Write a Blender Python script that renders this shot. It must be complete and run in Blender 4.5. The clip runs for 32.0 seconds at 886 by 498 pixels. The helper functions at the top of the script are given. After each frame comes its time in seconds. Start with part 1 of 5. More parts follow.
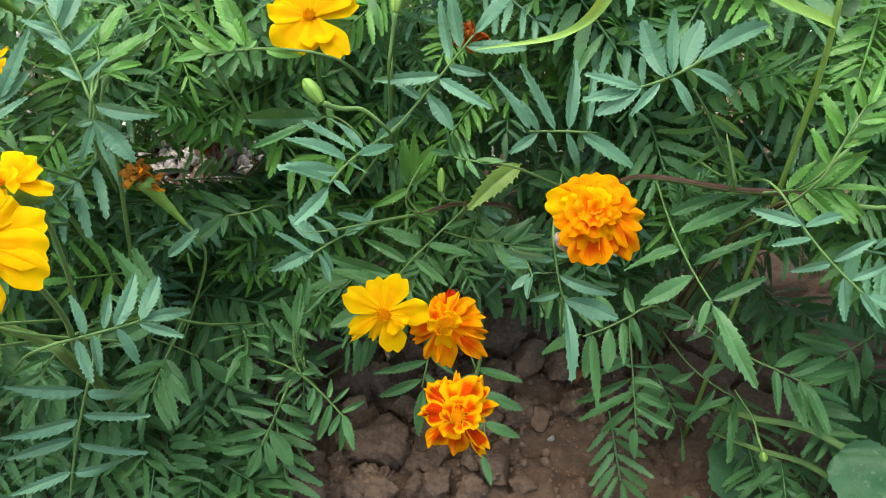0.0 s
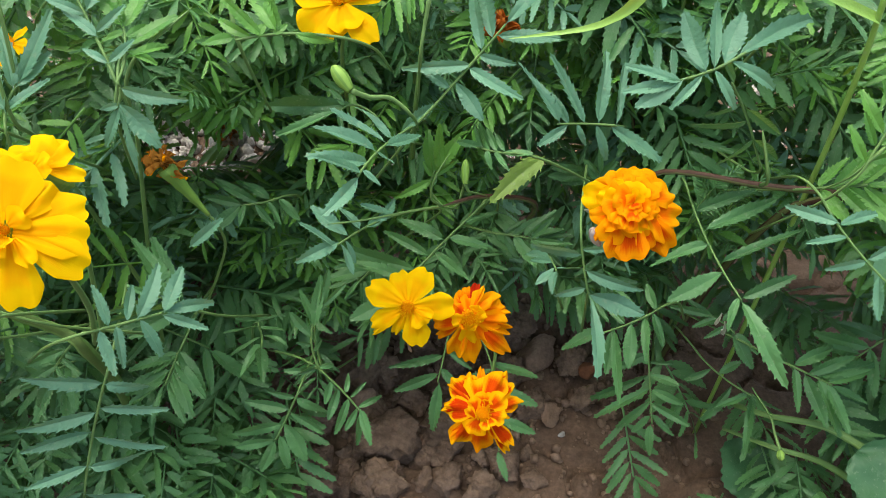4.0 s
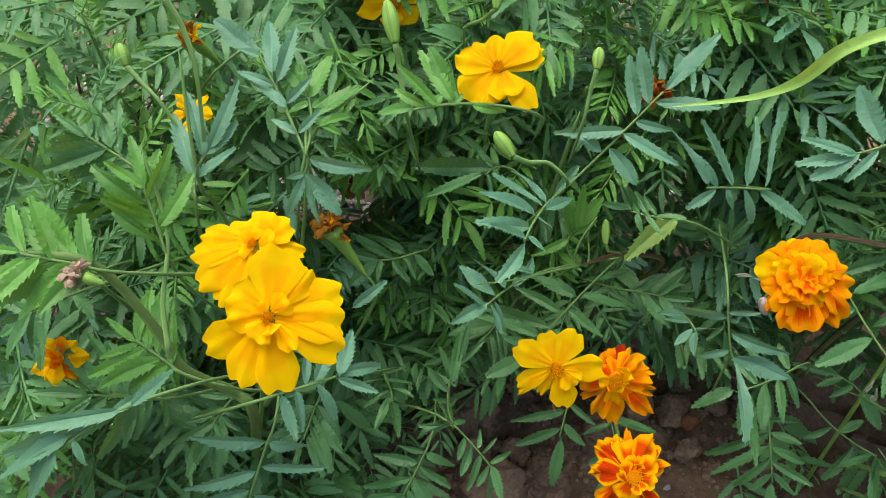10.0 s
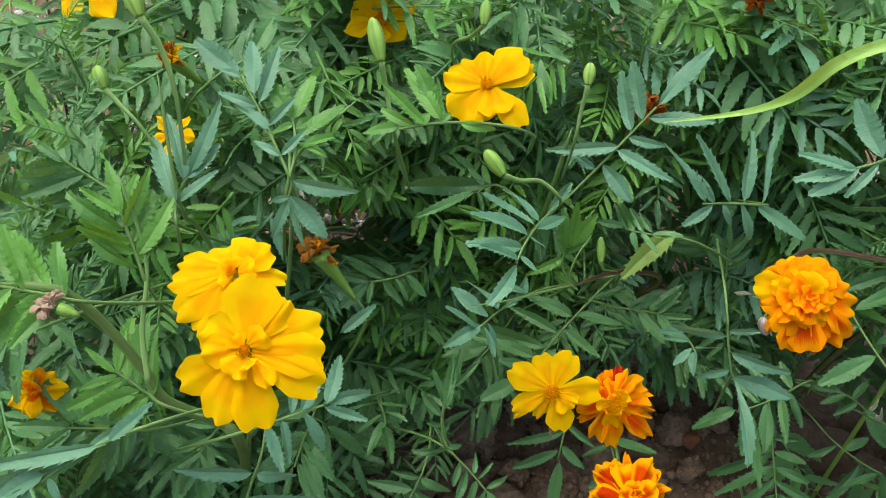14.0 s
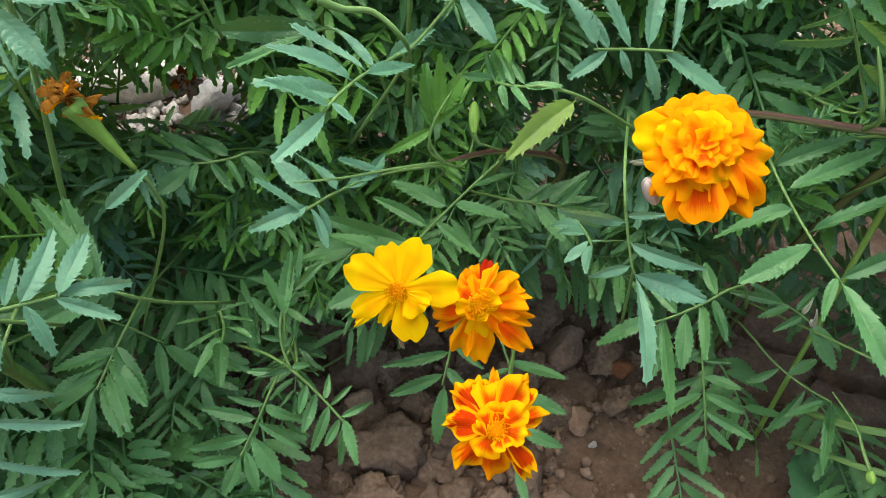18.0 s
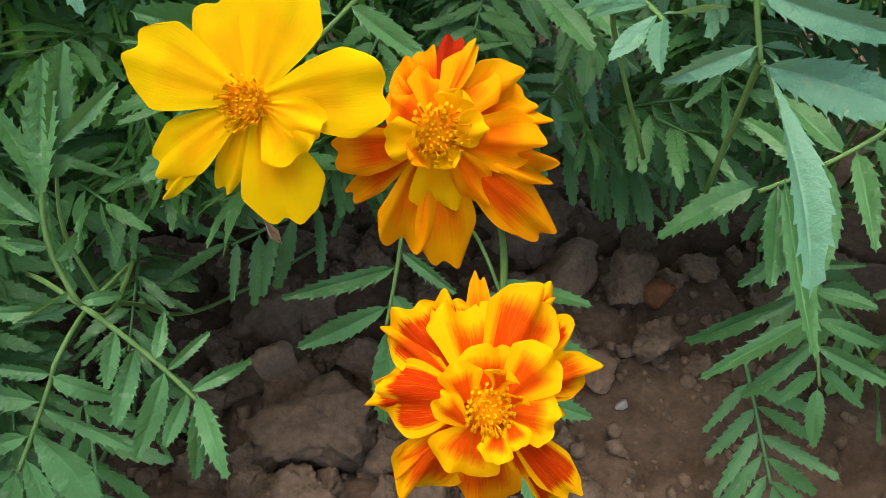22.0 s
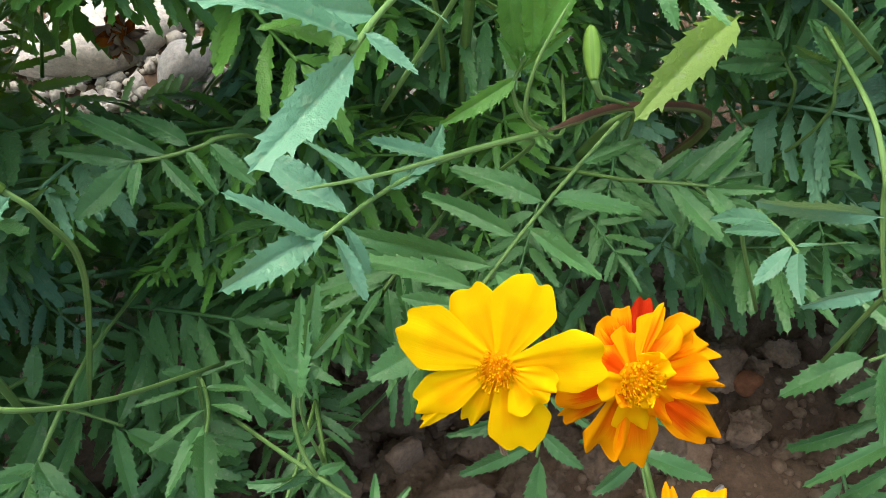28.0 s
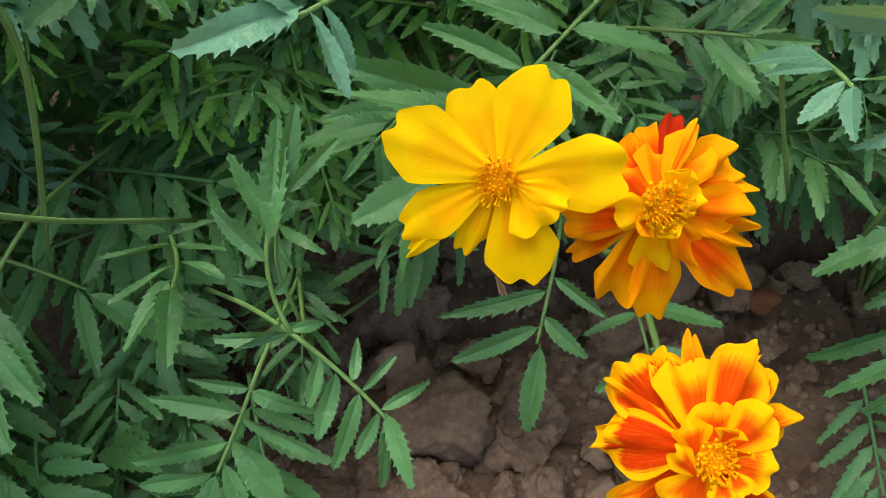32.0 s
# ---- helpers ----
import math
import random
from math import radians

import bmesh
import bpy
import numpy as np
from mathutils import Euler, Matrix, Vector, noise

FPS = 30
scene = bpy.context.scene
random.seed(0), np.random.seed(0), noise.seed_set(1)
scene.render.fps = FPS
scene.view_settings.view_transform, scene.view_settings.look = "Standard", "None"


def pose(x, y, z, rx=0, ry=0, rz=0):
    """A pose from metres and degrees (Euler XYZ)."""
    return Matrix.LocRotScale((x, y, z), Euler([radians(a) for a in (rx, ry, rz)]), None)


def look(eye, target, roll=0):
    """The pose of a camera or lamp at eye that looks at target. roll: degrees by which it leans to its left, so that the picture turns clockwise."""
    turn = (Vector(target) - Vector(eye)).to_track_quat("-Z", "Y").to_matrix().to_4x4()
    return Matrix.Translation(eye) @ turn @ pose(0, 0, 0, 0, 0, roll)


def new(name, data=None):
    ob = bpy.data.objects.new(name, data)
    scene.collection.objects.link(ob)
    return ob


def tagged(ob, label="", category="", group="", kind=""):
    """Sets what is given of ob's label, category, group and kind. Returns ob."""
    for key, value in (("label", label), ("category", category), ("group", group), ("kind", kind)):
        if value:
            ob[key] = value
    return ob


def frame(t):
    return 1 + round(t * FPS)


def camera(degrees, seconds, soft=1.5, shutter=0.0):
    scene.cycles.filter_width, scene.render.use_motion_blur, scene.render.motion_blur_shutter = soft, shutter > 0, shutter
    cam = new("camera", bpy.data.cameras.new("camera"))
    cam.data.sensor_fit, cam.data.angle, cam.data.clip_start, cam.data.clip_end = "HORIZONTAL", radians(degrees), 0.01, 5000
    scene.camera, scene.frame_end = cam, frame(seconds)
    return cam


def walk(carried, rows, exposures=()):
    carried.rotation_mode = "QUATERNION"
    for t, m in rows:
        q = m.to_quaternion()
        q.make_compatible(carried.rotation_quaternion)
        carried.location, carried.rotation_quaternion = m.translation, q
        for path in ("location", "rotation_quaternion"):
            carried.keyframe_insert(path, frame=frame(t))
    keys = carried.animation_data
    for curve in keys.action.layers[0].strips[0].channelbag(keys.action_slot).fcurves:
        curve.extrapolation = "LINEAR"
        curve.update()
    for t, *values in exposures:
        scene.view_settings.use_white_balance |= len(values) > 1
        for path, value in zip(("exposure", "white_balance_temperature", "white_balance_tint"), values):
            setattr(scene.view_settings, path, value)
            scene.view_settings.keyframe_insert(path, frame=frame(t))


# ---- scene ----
# The camera: a phone held in the hand over a flower bed, closing in on the blooms.
cam = camera(61.3, 32.0, soft=0.65)
ROWS = [
    (0.0, -0.0000, -0.0000, 0.4700, 48.00, 0.00, 0.00),
    (0.5, 0.0003, 0.0006, 0.4690, 47.98, -0.22, -0.11),
    (1.0, 0.0011, -0.0005, 0.4681, 48.15, -0.39, -0.18),
    (1.5, 0.0003, 0.0008, 0.4689, 48.04, -0.42, -0.10),
    (2.0, 0.0004, 0.0010, 0.4684, 47.95, -0.32, 0.07),
    (2.5, 0.0008, 0.0020, 0.4670, 47.73, -0.27, 0.22),
    (4.5, -0.0375, 0.0100, 0.4630, 47.34, -1.53, -0.43),
    (5.0, -0.0585, 0.0191, 0.4601, 47.15, -1.64, -0.07),
    (5.5, -0.0747, 0.0222, 0.4598, 47.00, -1.85, 0.26),
    (6.0, -0.0840, 0.0196, 0.4650, 47.01, -1.84, 0.91),
    (6.5, -0.0888, 0.0153, 0.4705, 47.34, -1.74, 1.46),
    (7.0, -0.0854, 0.0157, 0.4749, 47.87, -1.63, 1.66),
    (7.5, -0.0826, 0.0152, 0.4782, 48.05, -1.46, 1.67),
    (8.0, -0.0828, 0.0148, 0.4813, 48.20, -1.20, 1.65),
    (8.5, -0.0853, 0.0148, 0.4812, 48.56, -1.01, 1.57),
    (9.0, -0.0849, 0.0151, 0.4803, 48.89, -0.93, 1.45),
    (9.5, -0.0846, 0.0152, 0.4789, 49.20, -0.85, 1.34),
    (10.0, -0.0838, 0.0141, 0.4794, 49.33, -0.82, 1.36),
    (10.5, -0.0842, 0.0137, 0.4806, 49.38, -0.83, 1.31),
    (11.0, -0.0842, 0.0148, 0.4816, 49.67, -0.73, 1.26),
    (11.5, -0.0848, 0.0159, 0.4822, 49.89, -0.54, 1.24),
    (12.0, -0.0832, 0.0175, 0.4801, 50.21, -0.47, 1.14),
    (12.5, -0.0807, 0.0192, 0.4788, 50.27, -0.47, 0.95),
    (13.0, -0.0784, 0.0202, 0.4789, 50.40, -0.36, 0.82),
    (13.5, -0.0814, 0.0231, 0.4771, 50.48, -0.27, 0.82),
    (15.5, -0.0695, 0.0240, 0.4762, 48.49, -0.04, 1.07),
    (16.0, -0.0693, 0.0278, 0.4707, 47.66, 0.15, 1.08),
    (16.5, -0.0646, 0.0307, 0.4639, 46.97, 0.15, 1.08),
    (17.0, -0.0543, 0.0301, 0.4582, 46.58, 0.05, 1.17),
    (17.5, -0.0344, 0.0428, 0.4350, 46.51, -0.06, 1.18),
    (18.0, -0.0112, 0.0624, 0.3995, 46.81, -0.21, 0.71),
    (18.5, 0.0012, 0.0839, 0.3766, 46.90, -0.24, 0.05),
    (19.0, 0.0100, 0.0974, 0.3594, 46.71, -0.75, -1.63),
    (19.5, 0.0100, 0.1038, 0.3409, 46.56, -1.29, -2.95),
    (20.0, 0.0105, 0.1070, 0.3326, 46.55, -1.54, -3.51),
    (20.5, 0.0067, 0.1128, 0.3240, 46.46, -1.90, -3.63),
    (21.0, -0.0055, 0.1276, 0.3025, 45.74, -1.83, -3.35),
    (21.5, -0.0077, 0.1436, 0.2827, 44.43, -1.05, -2.81),
    (22.0, -0.0027, 0.1546, 0.2678, 43.27, 0.08, -2.64),
    (22.5, 0.0004, 0.1556, 0.2637, 42.59, 1.07, -2.26),
    (23.0, 0.0018, 0.1577, 0.2604, 42.16, 1.93, -1.95),
    (23.5, 0.0018, 0.1571, 0.2639, 41.91, 2.62, -1.85),
    (24.0, 0.0004, 0.1582, 0.2678, 41.53, 3.08, -1.83),
    (24.5, -0.0003, 0.1570, 0.2675, 41.50, 3.29, -1.95),
    (26.5, -0.0134, 0.1685, 0.2816, 38.71, 3.97, -1.51),
    (27.0, -0.0204, 0.1720, 0.2989, 40.09, 3.73, -1.76),
    (27.5, -0.0307, 0.1712, 0.3167, 42.18, 3.32, -1.79),
    (28.0, -0.0377, 0.1654, 0.3292, 43.46, 2.87, -1.97),
    (28.5, -0.0262, 0.1706, 0.3302, 44.30, 2.82, -1.82),
    (29.0, -0.0234, 0.1762, 0.3058, 44.32, 3.12, -1.81),
    (29.5, -0.0239, 0.1700, 0.2870, 43.44, 3.05, -1.78),
    (30.0, -0.0220, 0.1666, 0.2865, 42.63, 3.39, -1.61),
    (30.5, -0.0188, 0.1610, 0.2805, 42.11, 3.73, -1.37),
    (31.0, -0.0171, 0.1598, 0.2792, 41.66, 3.81, -1.43),
    (31.5, -0.0239, 0.1605, 0.2776, 41.29, 3.65, -1.50),
    (32.0, -0.0371, 0.1582, 0.2904, 40.86, 1.55, 0.08),
]
walk(cam, [(t, pose(x, y, z, a, b, c)) for t, x, y, z, a, b, c in ROWS],
     [(0.0, 1.17), (3.0, 1.15), (6.0, 1.00), (8.0, 0.93), (15.0, 0.93), (17.0, 1.08), (18.0, 1.36), (20.0, 1.36), (21.5, 1.26), (25.0, 1.30), (27.0, 1.30), (28.0, 1.46), (29.0, 1.33), (30.0, 1.19), (32.0, 1.28)])

# ---- light: a bright overcast day, soft light from the open sky ----
sky_world = bpy.data.worlds.new("overcast_sky")
scene.world = sky_world
sky_world.use_nodes = True
wn = sky_world.node_tree
sky = wn.nodes.new("ShaderNodeTexSky")
sky.sky_type, sky.sun_disc = "NISHITA", False
sky.sun_elevation, sky.sun_rotation = radians(80), radians(287)
sky.air_density, sky.dust_density, sky.ozone_density = 1.0, 6.0, 0.6
wn.nodes["Background"].inputs["Strength"].default_value = 0.15
wn.links.new(sky.outputs["Color"], wn.nodes["Background"].inputs["Color"])
sun = new("sun", bpy.data.lights.new("sun", "SUN"))
sun.data.energy, sun.data.angle, sun.data.color = 1.0, radians(50), (1.0, 0.95, 0.86)
sun.matrix_world = look((-0.5, 0.45, 3.0), (0, 0.3, 0))


# ---- materials ----
def material(name, rough=0.5, spec=0.4):
    m = bpy.data.materials.new(name)
    m.use_nodes = True
    b = m.node_tree.nodes["Principled BSDF"]
    b.inputs["Roughness"].default_value = rough
    b.inputs["Specular IOR Level"].default_value = spec
    return m, m.node_tree.nodes, m.node_tree.links, b


def ramp(n, l, source, stops):
    r = n.new("ShaderNodeValToRGB")
    while len(r.color_ramp.elements) < len(stops):
        r.color_ramp.elements.new(0.5)
    for e, (p, c) in zip(r.color_ramp.elements, stops):
        e.position, e.color = p, (*c, 1)
    l.new(source, r.inputs["Fac"])
    return r.outputs["Color"]


def noise_at(n, l, scale, detail=4.0, rough=0.6, coord=None):
    g = n.new("ShaderNodeTexNoise")
    g.inputs["Scale"].default_value, g.inputs["Detail"].default_value, g.inputs["Roughness"].default_value = scale, detail, rough
    if coord is None:
        coord = n.new("ShaderNodeNewGeometry").outputs["Position"]
    l.new(coord, g.inputs["Vector"])
    return g.outputs["Fac"]


def mixed(n, l, fac, a, b, mode="MIX"):
    m = n.new("ShaderNodeMix")
    m.data_type, m.blend_type = "RGBA", mode
    for sock, v in ((m.inputs["Factor"], fac), (m.inputs["A"], a), (m.inputs["B"], b)):
        if isinstance(v, (int, float)):
            sock.default_value = v
        elif isinstance(v, tuple):
            sock.default_value = (*v, 1)
        else:
            l.new(v, sock)
    return m.outputs["Result"]


def bumped(n, l, b, height, strength, distance):
    u = n.new("ShaderNodeBump")
    u.inputs["Strength"].default_value, u.inputs["Distance"].default_value = strength, distance
    l.new(height, u.inputs["Height"])
    l.new(u.outputs["Normal"], b.inputs["Normal"])


def attribute(n, name):
    a = n.new("ShaderNodeAttribute")
    a.attribute_name = name
    return a.outputs["Fac"]


def thin(m, n, l, b, colour, amount):
    """Thin tissue: part of the light passes through."""
    t = n.new("ShaderNodeBsdfTranslucent")
    if isinstance(colour, tuple):
        t.inputs["Color"].default_value = (*colour, 1)
    else:
        l.new(colour, t.inputs["Color"])
    x = n.new("ShaderNodeMixShader")
    x.inputs["Fac"].default_value = amount
    l.new(b.outputs["BSDF"], x.inputs[1])
    l.new(t.outputs["BSDF"], x.inputs[2])
    l.new(x.outputs["Shader"], n["Material Output"].inputs["Surface"])


def leaf_material(name, dark, light, vein, rough=0.36):
    m, n, l, b = material(name, rough, 0.38)
    rnd = n.new("ShaderNodeObjectInfo").outputs["Random"]
    patch = noise_at(n, l, 45, 3)
    add = n.new("ShaderNodeMath")
    add.operation, add.use_clamp = "MULTIPLY_ADD", True
    l.new(rnd, add.inputs[0])
    add.inputs[1].default_value = 0.80
    l.new(patch, add.inputs[2])
    sub = n.new("ShaderNodeMath")
    sub.operation, sub.use_clamp = "SUBTRACT", True
    l.new(add.outputs[0], sub.inputs[0])
    sub.inputs[1].default_value = 0.38
    c = ramp(n, l, sub.outputs[0], [(0.05, dark), (0.95, light)])
    rib = ramp(n, l, attribute(n, "rib"), [(0.02, (0.20, 0.20, 0.20)), (0.08, (0, 0, 0))])
    c = mixed(n, l, rib, c, vein)
    specks = ramp(n, l, noise_at(n, l, 420, 2, 0.5), [(0.62, (0, 0, 0)), (0.72, (0.38, 0.38, 0.38))])
    c = mixed(n, l, specks, c, (0.27, 0.34, 0.20))
    l.new(c, b.inputs["Base Color"])
    fine = noise_at(n, l, 900, 3)
    lane = n.new("ShaderNodeMath")
    lane.operation = "SINE"
    l.new(attribute(n, "lane"), lane.inputs[0])
    both = n.new("ShaderNodeMath")
    both.operation = "MULTIPLY_ADD"
    l.new(lane.outputs[0], both.inputs[0])
    both.inputs[1].default_value = 0.035
    l.new(fine, both.inputs[2])
    wave = n.new("ShaderNodeMath")
    wave.operation = "MULTIPLY_ADD"
    l.new(noise_at(n, l, 150, 2, 0.5), wave.inputs[0])
    wave.inputs[1].default_value = 2.2
    l.new(both.outputs[0], wave.inputs[2])
    bumped(n, l, b, wave.outputs[0], 0.50, 0.0009)
    thin(m, n, l, b, (light[0] * 1.8, light[1] * 1.2, light[2] * 0.5), 0.26)
    return m


LEAF = leaf_material("marigold_leaf", (0.035, 0.120, 0.041), (0.116, 0.305, 0.102), (0.17, 0.38, 0.15))
# Yellow-green of young leaves; in the foliage behind it also paints transmitted light.
LEAF_YOUNG_LIT = leaf_material("young_and_lit_marigold_leaf", (0.058, 0.198, 0.038), (0.150, 0.39, 0.064), (0.18, 0.32, 0.09))
# Pale blue-green: the sky's sheen put into the colour, along with leaf dust.
LEAF_PALE = leaf_material("dusty_sky_sheen_marigold_leaf", (0.070, 0.205, 0.118), (0.150, 0.355, 0.215), (0.25, 0.42, 0.26), 0.42)
LEAF_YELLOWING = leaf_material("yellowing_leaf", (0.15, 0.29, 0.05), (0.25, 0.41, 0.08), (0.22, 0.33, 0.11))
GRASS = leaf_material("grass_blade", (0.20, 0.42, 0.07), (0.32, 0.55, 0.12), (0.26, 0.42, 0.12), 0.38)
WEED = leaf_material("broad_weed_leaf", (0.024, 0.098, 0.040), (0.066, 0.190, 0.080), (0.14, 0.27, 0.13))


def stem_material(name, a, b2, stripe):
    m, n, l, b = material(name, 0.58, 0.3)
    c = ramp(n, l, noise_at(n, l, 60, 3), [(0.35, a), (0.7, b2)])
    s = ramp(n, l, attribute(n, "stripe"), [(0.35, (0, 0, 0)), (0.6, (0.85, 0.85, 0.85))])
    c = mixed(n, l, s, c, stripe)
    l.new(c, b.inputs["Base Color"])
    bumped(n, l, b, noise_at(n, l, 700, 3), 0.3, 0.0006)
    return m


STEM = stem_material("green_stem", (0.13, 0.25, 0.065), (0.20, 0.35, 0.105), (0.10, 0.20, 0.055))
STEM_RED = stem_material("reddish_stem", (0.085, 0.10, 0.035), (0.13, 0.17, 0.055), (0.050, 0.012, 0.012))
STEM_MIX = stem_material("green_stem_with_red_streaks", (0.11, 0.23, 0.050), (0.17, 0.32, 0.08), (0.10, 0.17, 0.045))
BUD = stem_material("bud_green", (0.15, 0.30, 0.045), (0.25, 0.42, 0.08), (0.12, 0.25, 0.045))


def petal_material(name, edge, heart, spread, fleck, soft=0.22):
    m, n, l, b = material(name, 0.75, 0.05)
    lanes = n.new("ShaderNodeCombineXYZ")
    l.new(attribute(n, "pu"), lanes.inputs[0])
    l.new(attribute(n, "pv"), lanes.inputs[1])
    l.new(n.new("ShaderNodeObjectInfo").outputs["Random"], lanes.inputs[2])
    wob = noise_at(n, l, 3.2, 5, 0.7, lanes.outputs[0])
    e = n.new("ShaderNodeMath")
    e.operation = "MULTIPLY_ADD"
    l.new(wob, e.inputs[0])
    e.inputs[1].default_value = fleck
    l.new(attribute(n, "edge"), e.inputs[2])
    c = ramp(n, l, e.outputs[0], [(spread, heart), (min(0.99, spread + soft), edge)])
    streak = ramp(n, l, noise_at(n, l, 7, 4, 0.65, lanes.outputs[0]), [(0.50, (0, 0, 0)), (0.78, (0.32, 0.32, 0.32))])
    c = mixed(n, l, streak, c, edge)
    tone = ramp(n, l, noise_at(n, l, 70, 2), [(0.3, (0.82, 0.82, 0.82)), (0.7, (1, 1, 1))])
    c = mixed(n, l, 1.0, c, tone, "MULTIPLY")
    l.new(c, b.inputs["Base Color"])
    bumped(n, l, b, noise_at(n, l, 5, 3, 0.6, lanes.outputs[0]), 0.2, 0.0007)
    thin(m, n, l, b, c, 0.46)
    return m


YELLOW = petal_material("yellow_petal", (0.97, 0.62, 0.001), (0.97, 0.50, 0.001), 0.25, 0.1)
GOLDEN = petal_material("golden_petal", (0.98, 0.62, 0.001), (0.97, 0.49, 0.001), 0.32, 0.25)
ORANGE = petal_material("orange_petal", (0.97, 0.42, 0.001), (0.90, 0.20, 0.001), 0.42, 0.5, 0.34)
ORANGE_RED = petal_material("red_stained_orange_petal", (0.96, 0.36, 0.001), (0.74, 0.085, 0.001), 0.55, 0.6, 0.36)
FLAME = petal_material("red_petal_with_yellow_rim", (0.97, 0.50, 0.001), (0.60, 0.040, 0.001), 0.84, 0.6, 0.26)
THROATED = petal_material("yellow_petal_with_red_throat", (0.97, 0.52, 0.001), (0.74, 0.085, 0.001), 0.42, 0.5, 0.34)
BROAD_RIM = petal_material("orange_red_petal_with_yellow_rim", (0.97, 0.48, 0.001), (0.70, 0.075, 0.001), 0.66, 0.6, 0.32)
RED = petal_material("dark_red_petal", (0.80, 0.16, 0.003), (0.46, 0.022, 0.004), 1.0, 0.4)
DRY = petal_material("withered_petal", (0.44, 0.20, 0.03), (0.20, 0.075, 0.016), 0.4, 0.5)
RUSTY = petal_material("rust_brown_withered_petal", (0.44, 0.13, 0.020), (0.24, 0.055, 0.012), 0.4, 0.5)
FADED = petal_material("papery_faded_bract", (0.55, 0.42, 0.30), (0.40, 0.26, 0.19), 0.5, 0.5)
EATEN = petal_material("pale_eaten_leaf_tissue", (0.50, 0.54, 0.42), (0.36, 0.42, 0.28), 0.5, 0.5)
FLORET = petal_material("disc_floret", (0.97, 0.57, 0.002), (0.94, 0.37, 0.002), 0.50, 0.4)


def soil_material(name, dark, light):
    m, n, l, b = material(name, 0.95, 0.15)
    c = ramp(n, l, noise_at(n, l, 28, 6, 0.65), [(0.3, dark), (0.72, light)])
    f = ramp(n, l, noise_at(n, l, 260, 5, 0.7), [(0.3, (0.62, 0.62, 0.62)), (0.7, (1.12, 1.1, 1.08))])
    c = mixed(n, l, 1.0, c, f, "MULTIPLY")
    rnd = ramp(n, l, n.new("ShaderNodeObjectInfo").outputs["Random"], [(0.0, (0.85, 0.84, 0.83)), (1.0, (1.15, 1.12, 1.1))])
    c = mixed(n, l, 1.0, c, rnd, "MULTIPLY")
    l.new(c, b.inputs["Base Color"])
    bumped(n, l, b, noise_at(n, l, 330, 8, 0.75), 0.8, 0.003)
    return m


SOIL = soil_material("dry_brown_soil", (0.096, 0.066, 0.045), (0.215, 0.154, 0.104))
CLOD = soil_material("soil_clod", (0.135, 0.097, 0.067), (0.320, 0.236, 0.165))
STONE = soil_material("pale_stone", (0.46, 0.45, 0.40), (0.74, 0.72, 0.66))
TAN = soil_material("tan_stone", (0.24, 0.165, 0.11), (0.42, 0.31, 0.22))
RUST = soil_material("rust_brown_stone", (0.16, 0.07, 0.035), (0.26, 0.12, 0.06))


# ---- building helpers ----
def mesh_of(name, verts, faces, mat, attrs=None, smooth=True):
    me = bpy.data.meshes.new(name)
    me.from_pydata([tuple(v) for v in verts], [], faces)
    for k, vals in (attrs or {}).items():
        a = me.attributes.new(k, "FLOAT", "POINT")
        a.data.foreach_set("value", [float(v) for v in vals])
    me.materials.append(mat)
    if smooth:
        me.polygons.foreach_set("use_smooth", [True] * len(me.polygons))
    me.update()
    return me


WORLD_OF = {}


def part(name, me, parent, m=None, label=""):
    """A mesh object under its thing or part, placed by its pose m in the world."""
    ob = new(name, me)
    m = m or Matrix()
    ob.parent = parent
    ob.matrix_parent_inverse = WORLD_OF[parent.name].inverted()
    ob.matrix_basis = m
    WORLD_OF[ob.name] = m
    if label:
        tagged(ob, label)
    return ob


def plant_at(x, y, label, name="marigold_plant", category="flower plant", group="marigolds in the bed"):
    e = new(name)
    e.empty_display_size = 0.02
    e.location = (x, y, ground_z(x, y))
    WORLD_OF[e.name] = Matrix.Translation(e.location)
    return tagged(e, label, category, group)


def frame_of(y_axis, z_hint):
    """A turn whose y points along y_axis and whose z leans to z_hint."""
    y = Vector(y_axis).normalized()
    x = y.cross(Vector(z_hint))
    if x.length < 1e-6:
        x = y.cross(Vector((1, 0.1, 0)))
    x.normalize()
    z = x.cross(y)
    return Matrix((x, y, z)).transposed().to_4x4()


def spline(points, k):
    """A smooth line through the points, k steps a span."""
    p = [Vector(q) for q in points]
    p = [2 * p[0] - p[1]] + p + [2 * p[-1] - p[-2]]
    out = []
    for i in range(1, len(p) - 2):
        a, b, c, d = p[i - 1:i + 3]
        for s in range(k):
            t = s / k
            out.append(0.5 * (2 * b + (c - a) * t + (2 * a - 5 * b + 4 * c - d) * t * t + (3 * b - a - 3 * c + d) * t ** 3))
    out.append(p[-2])
    return out


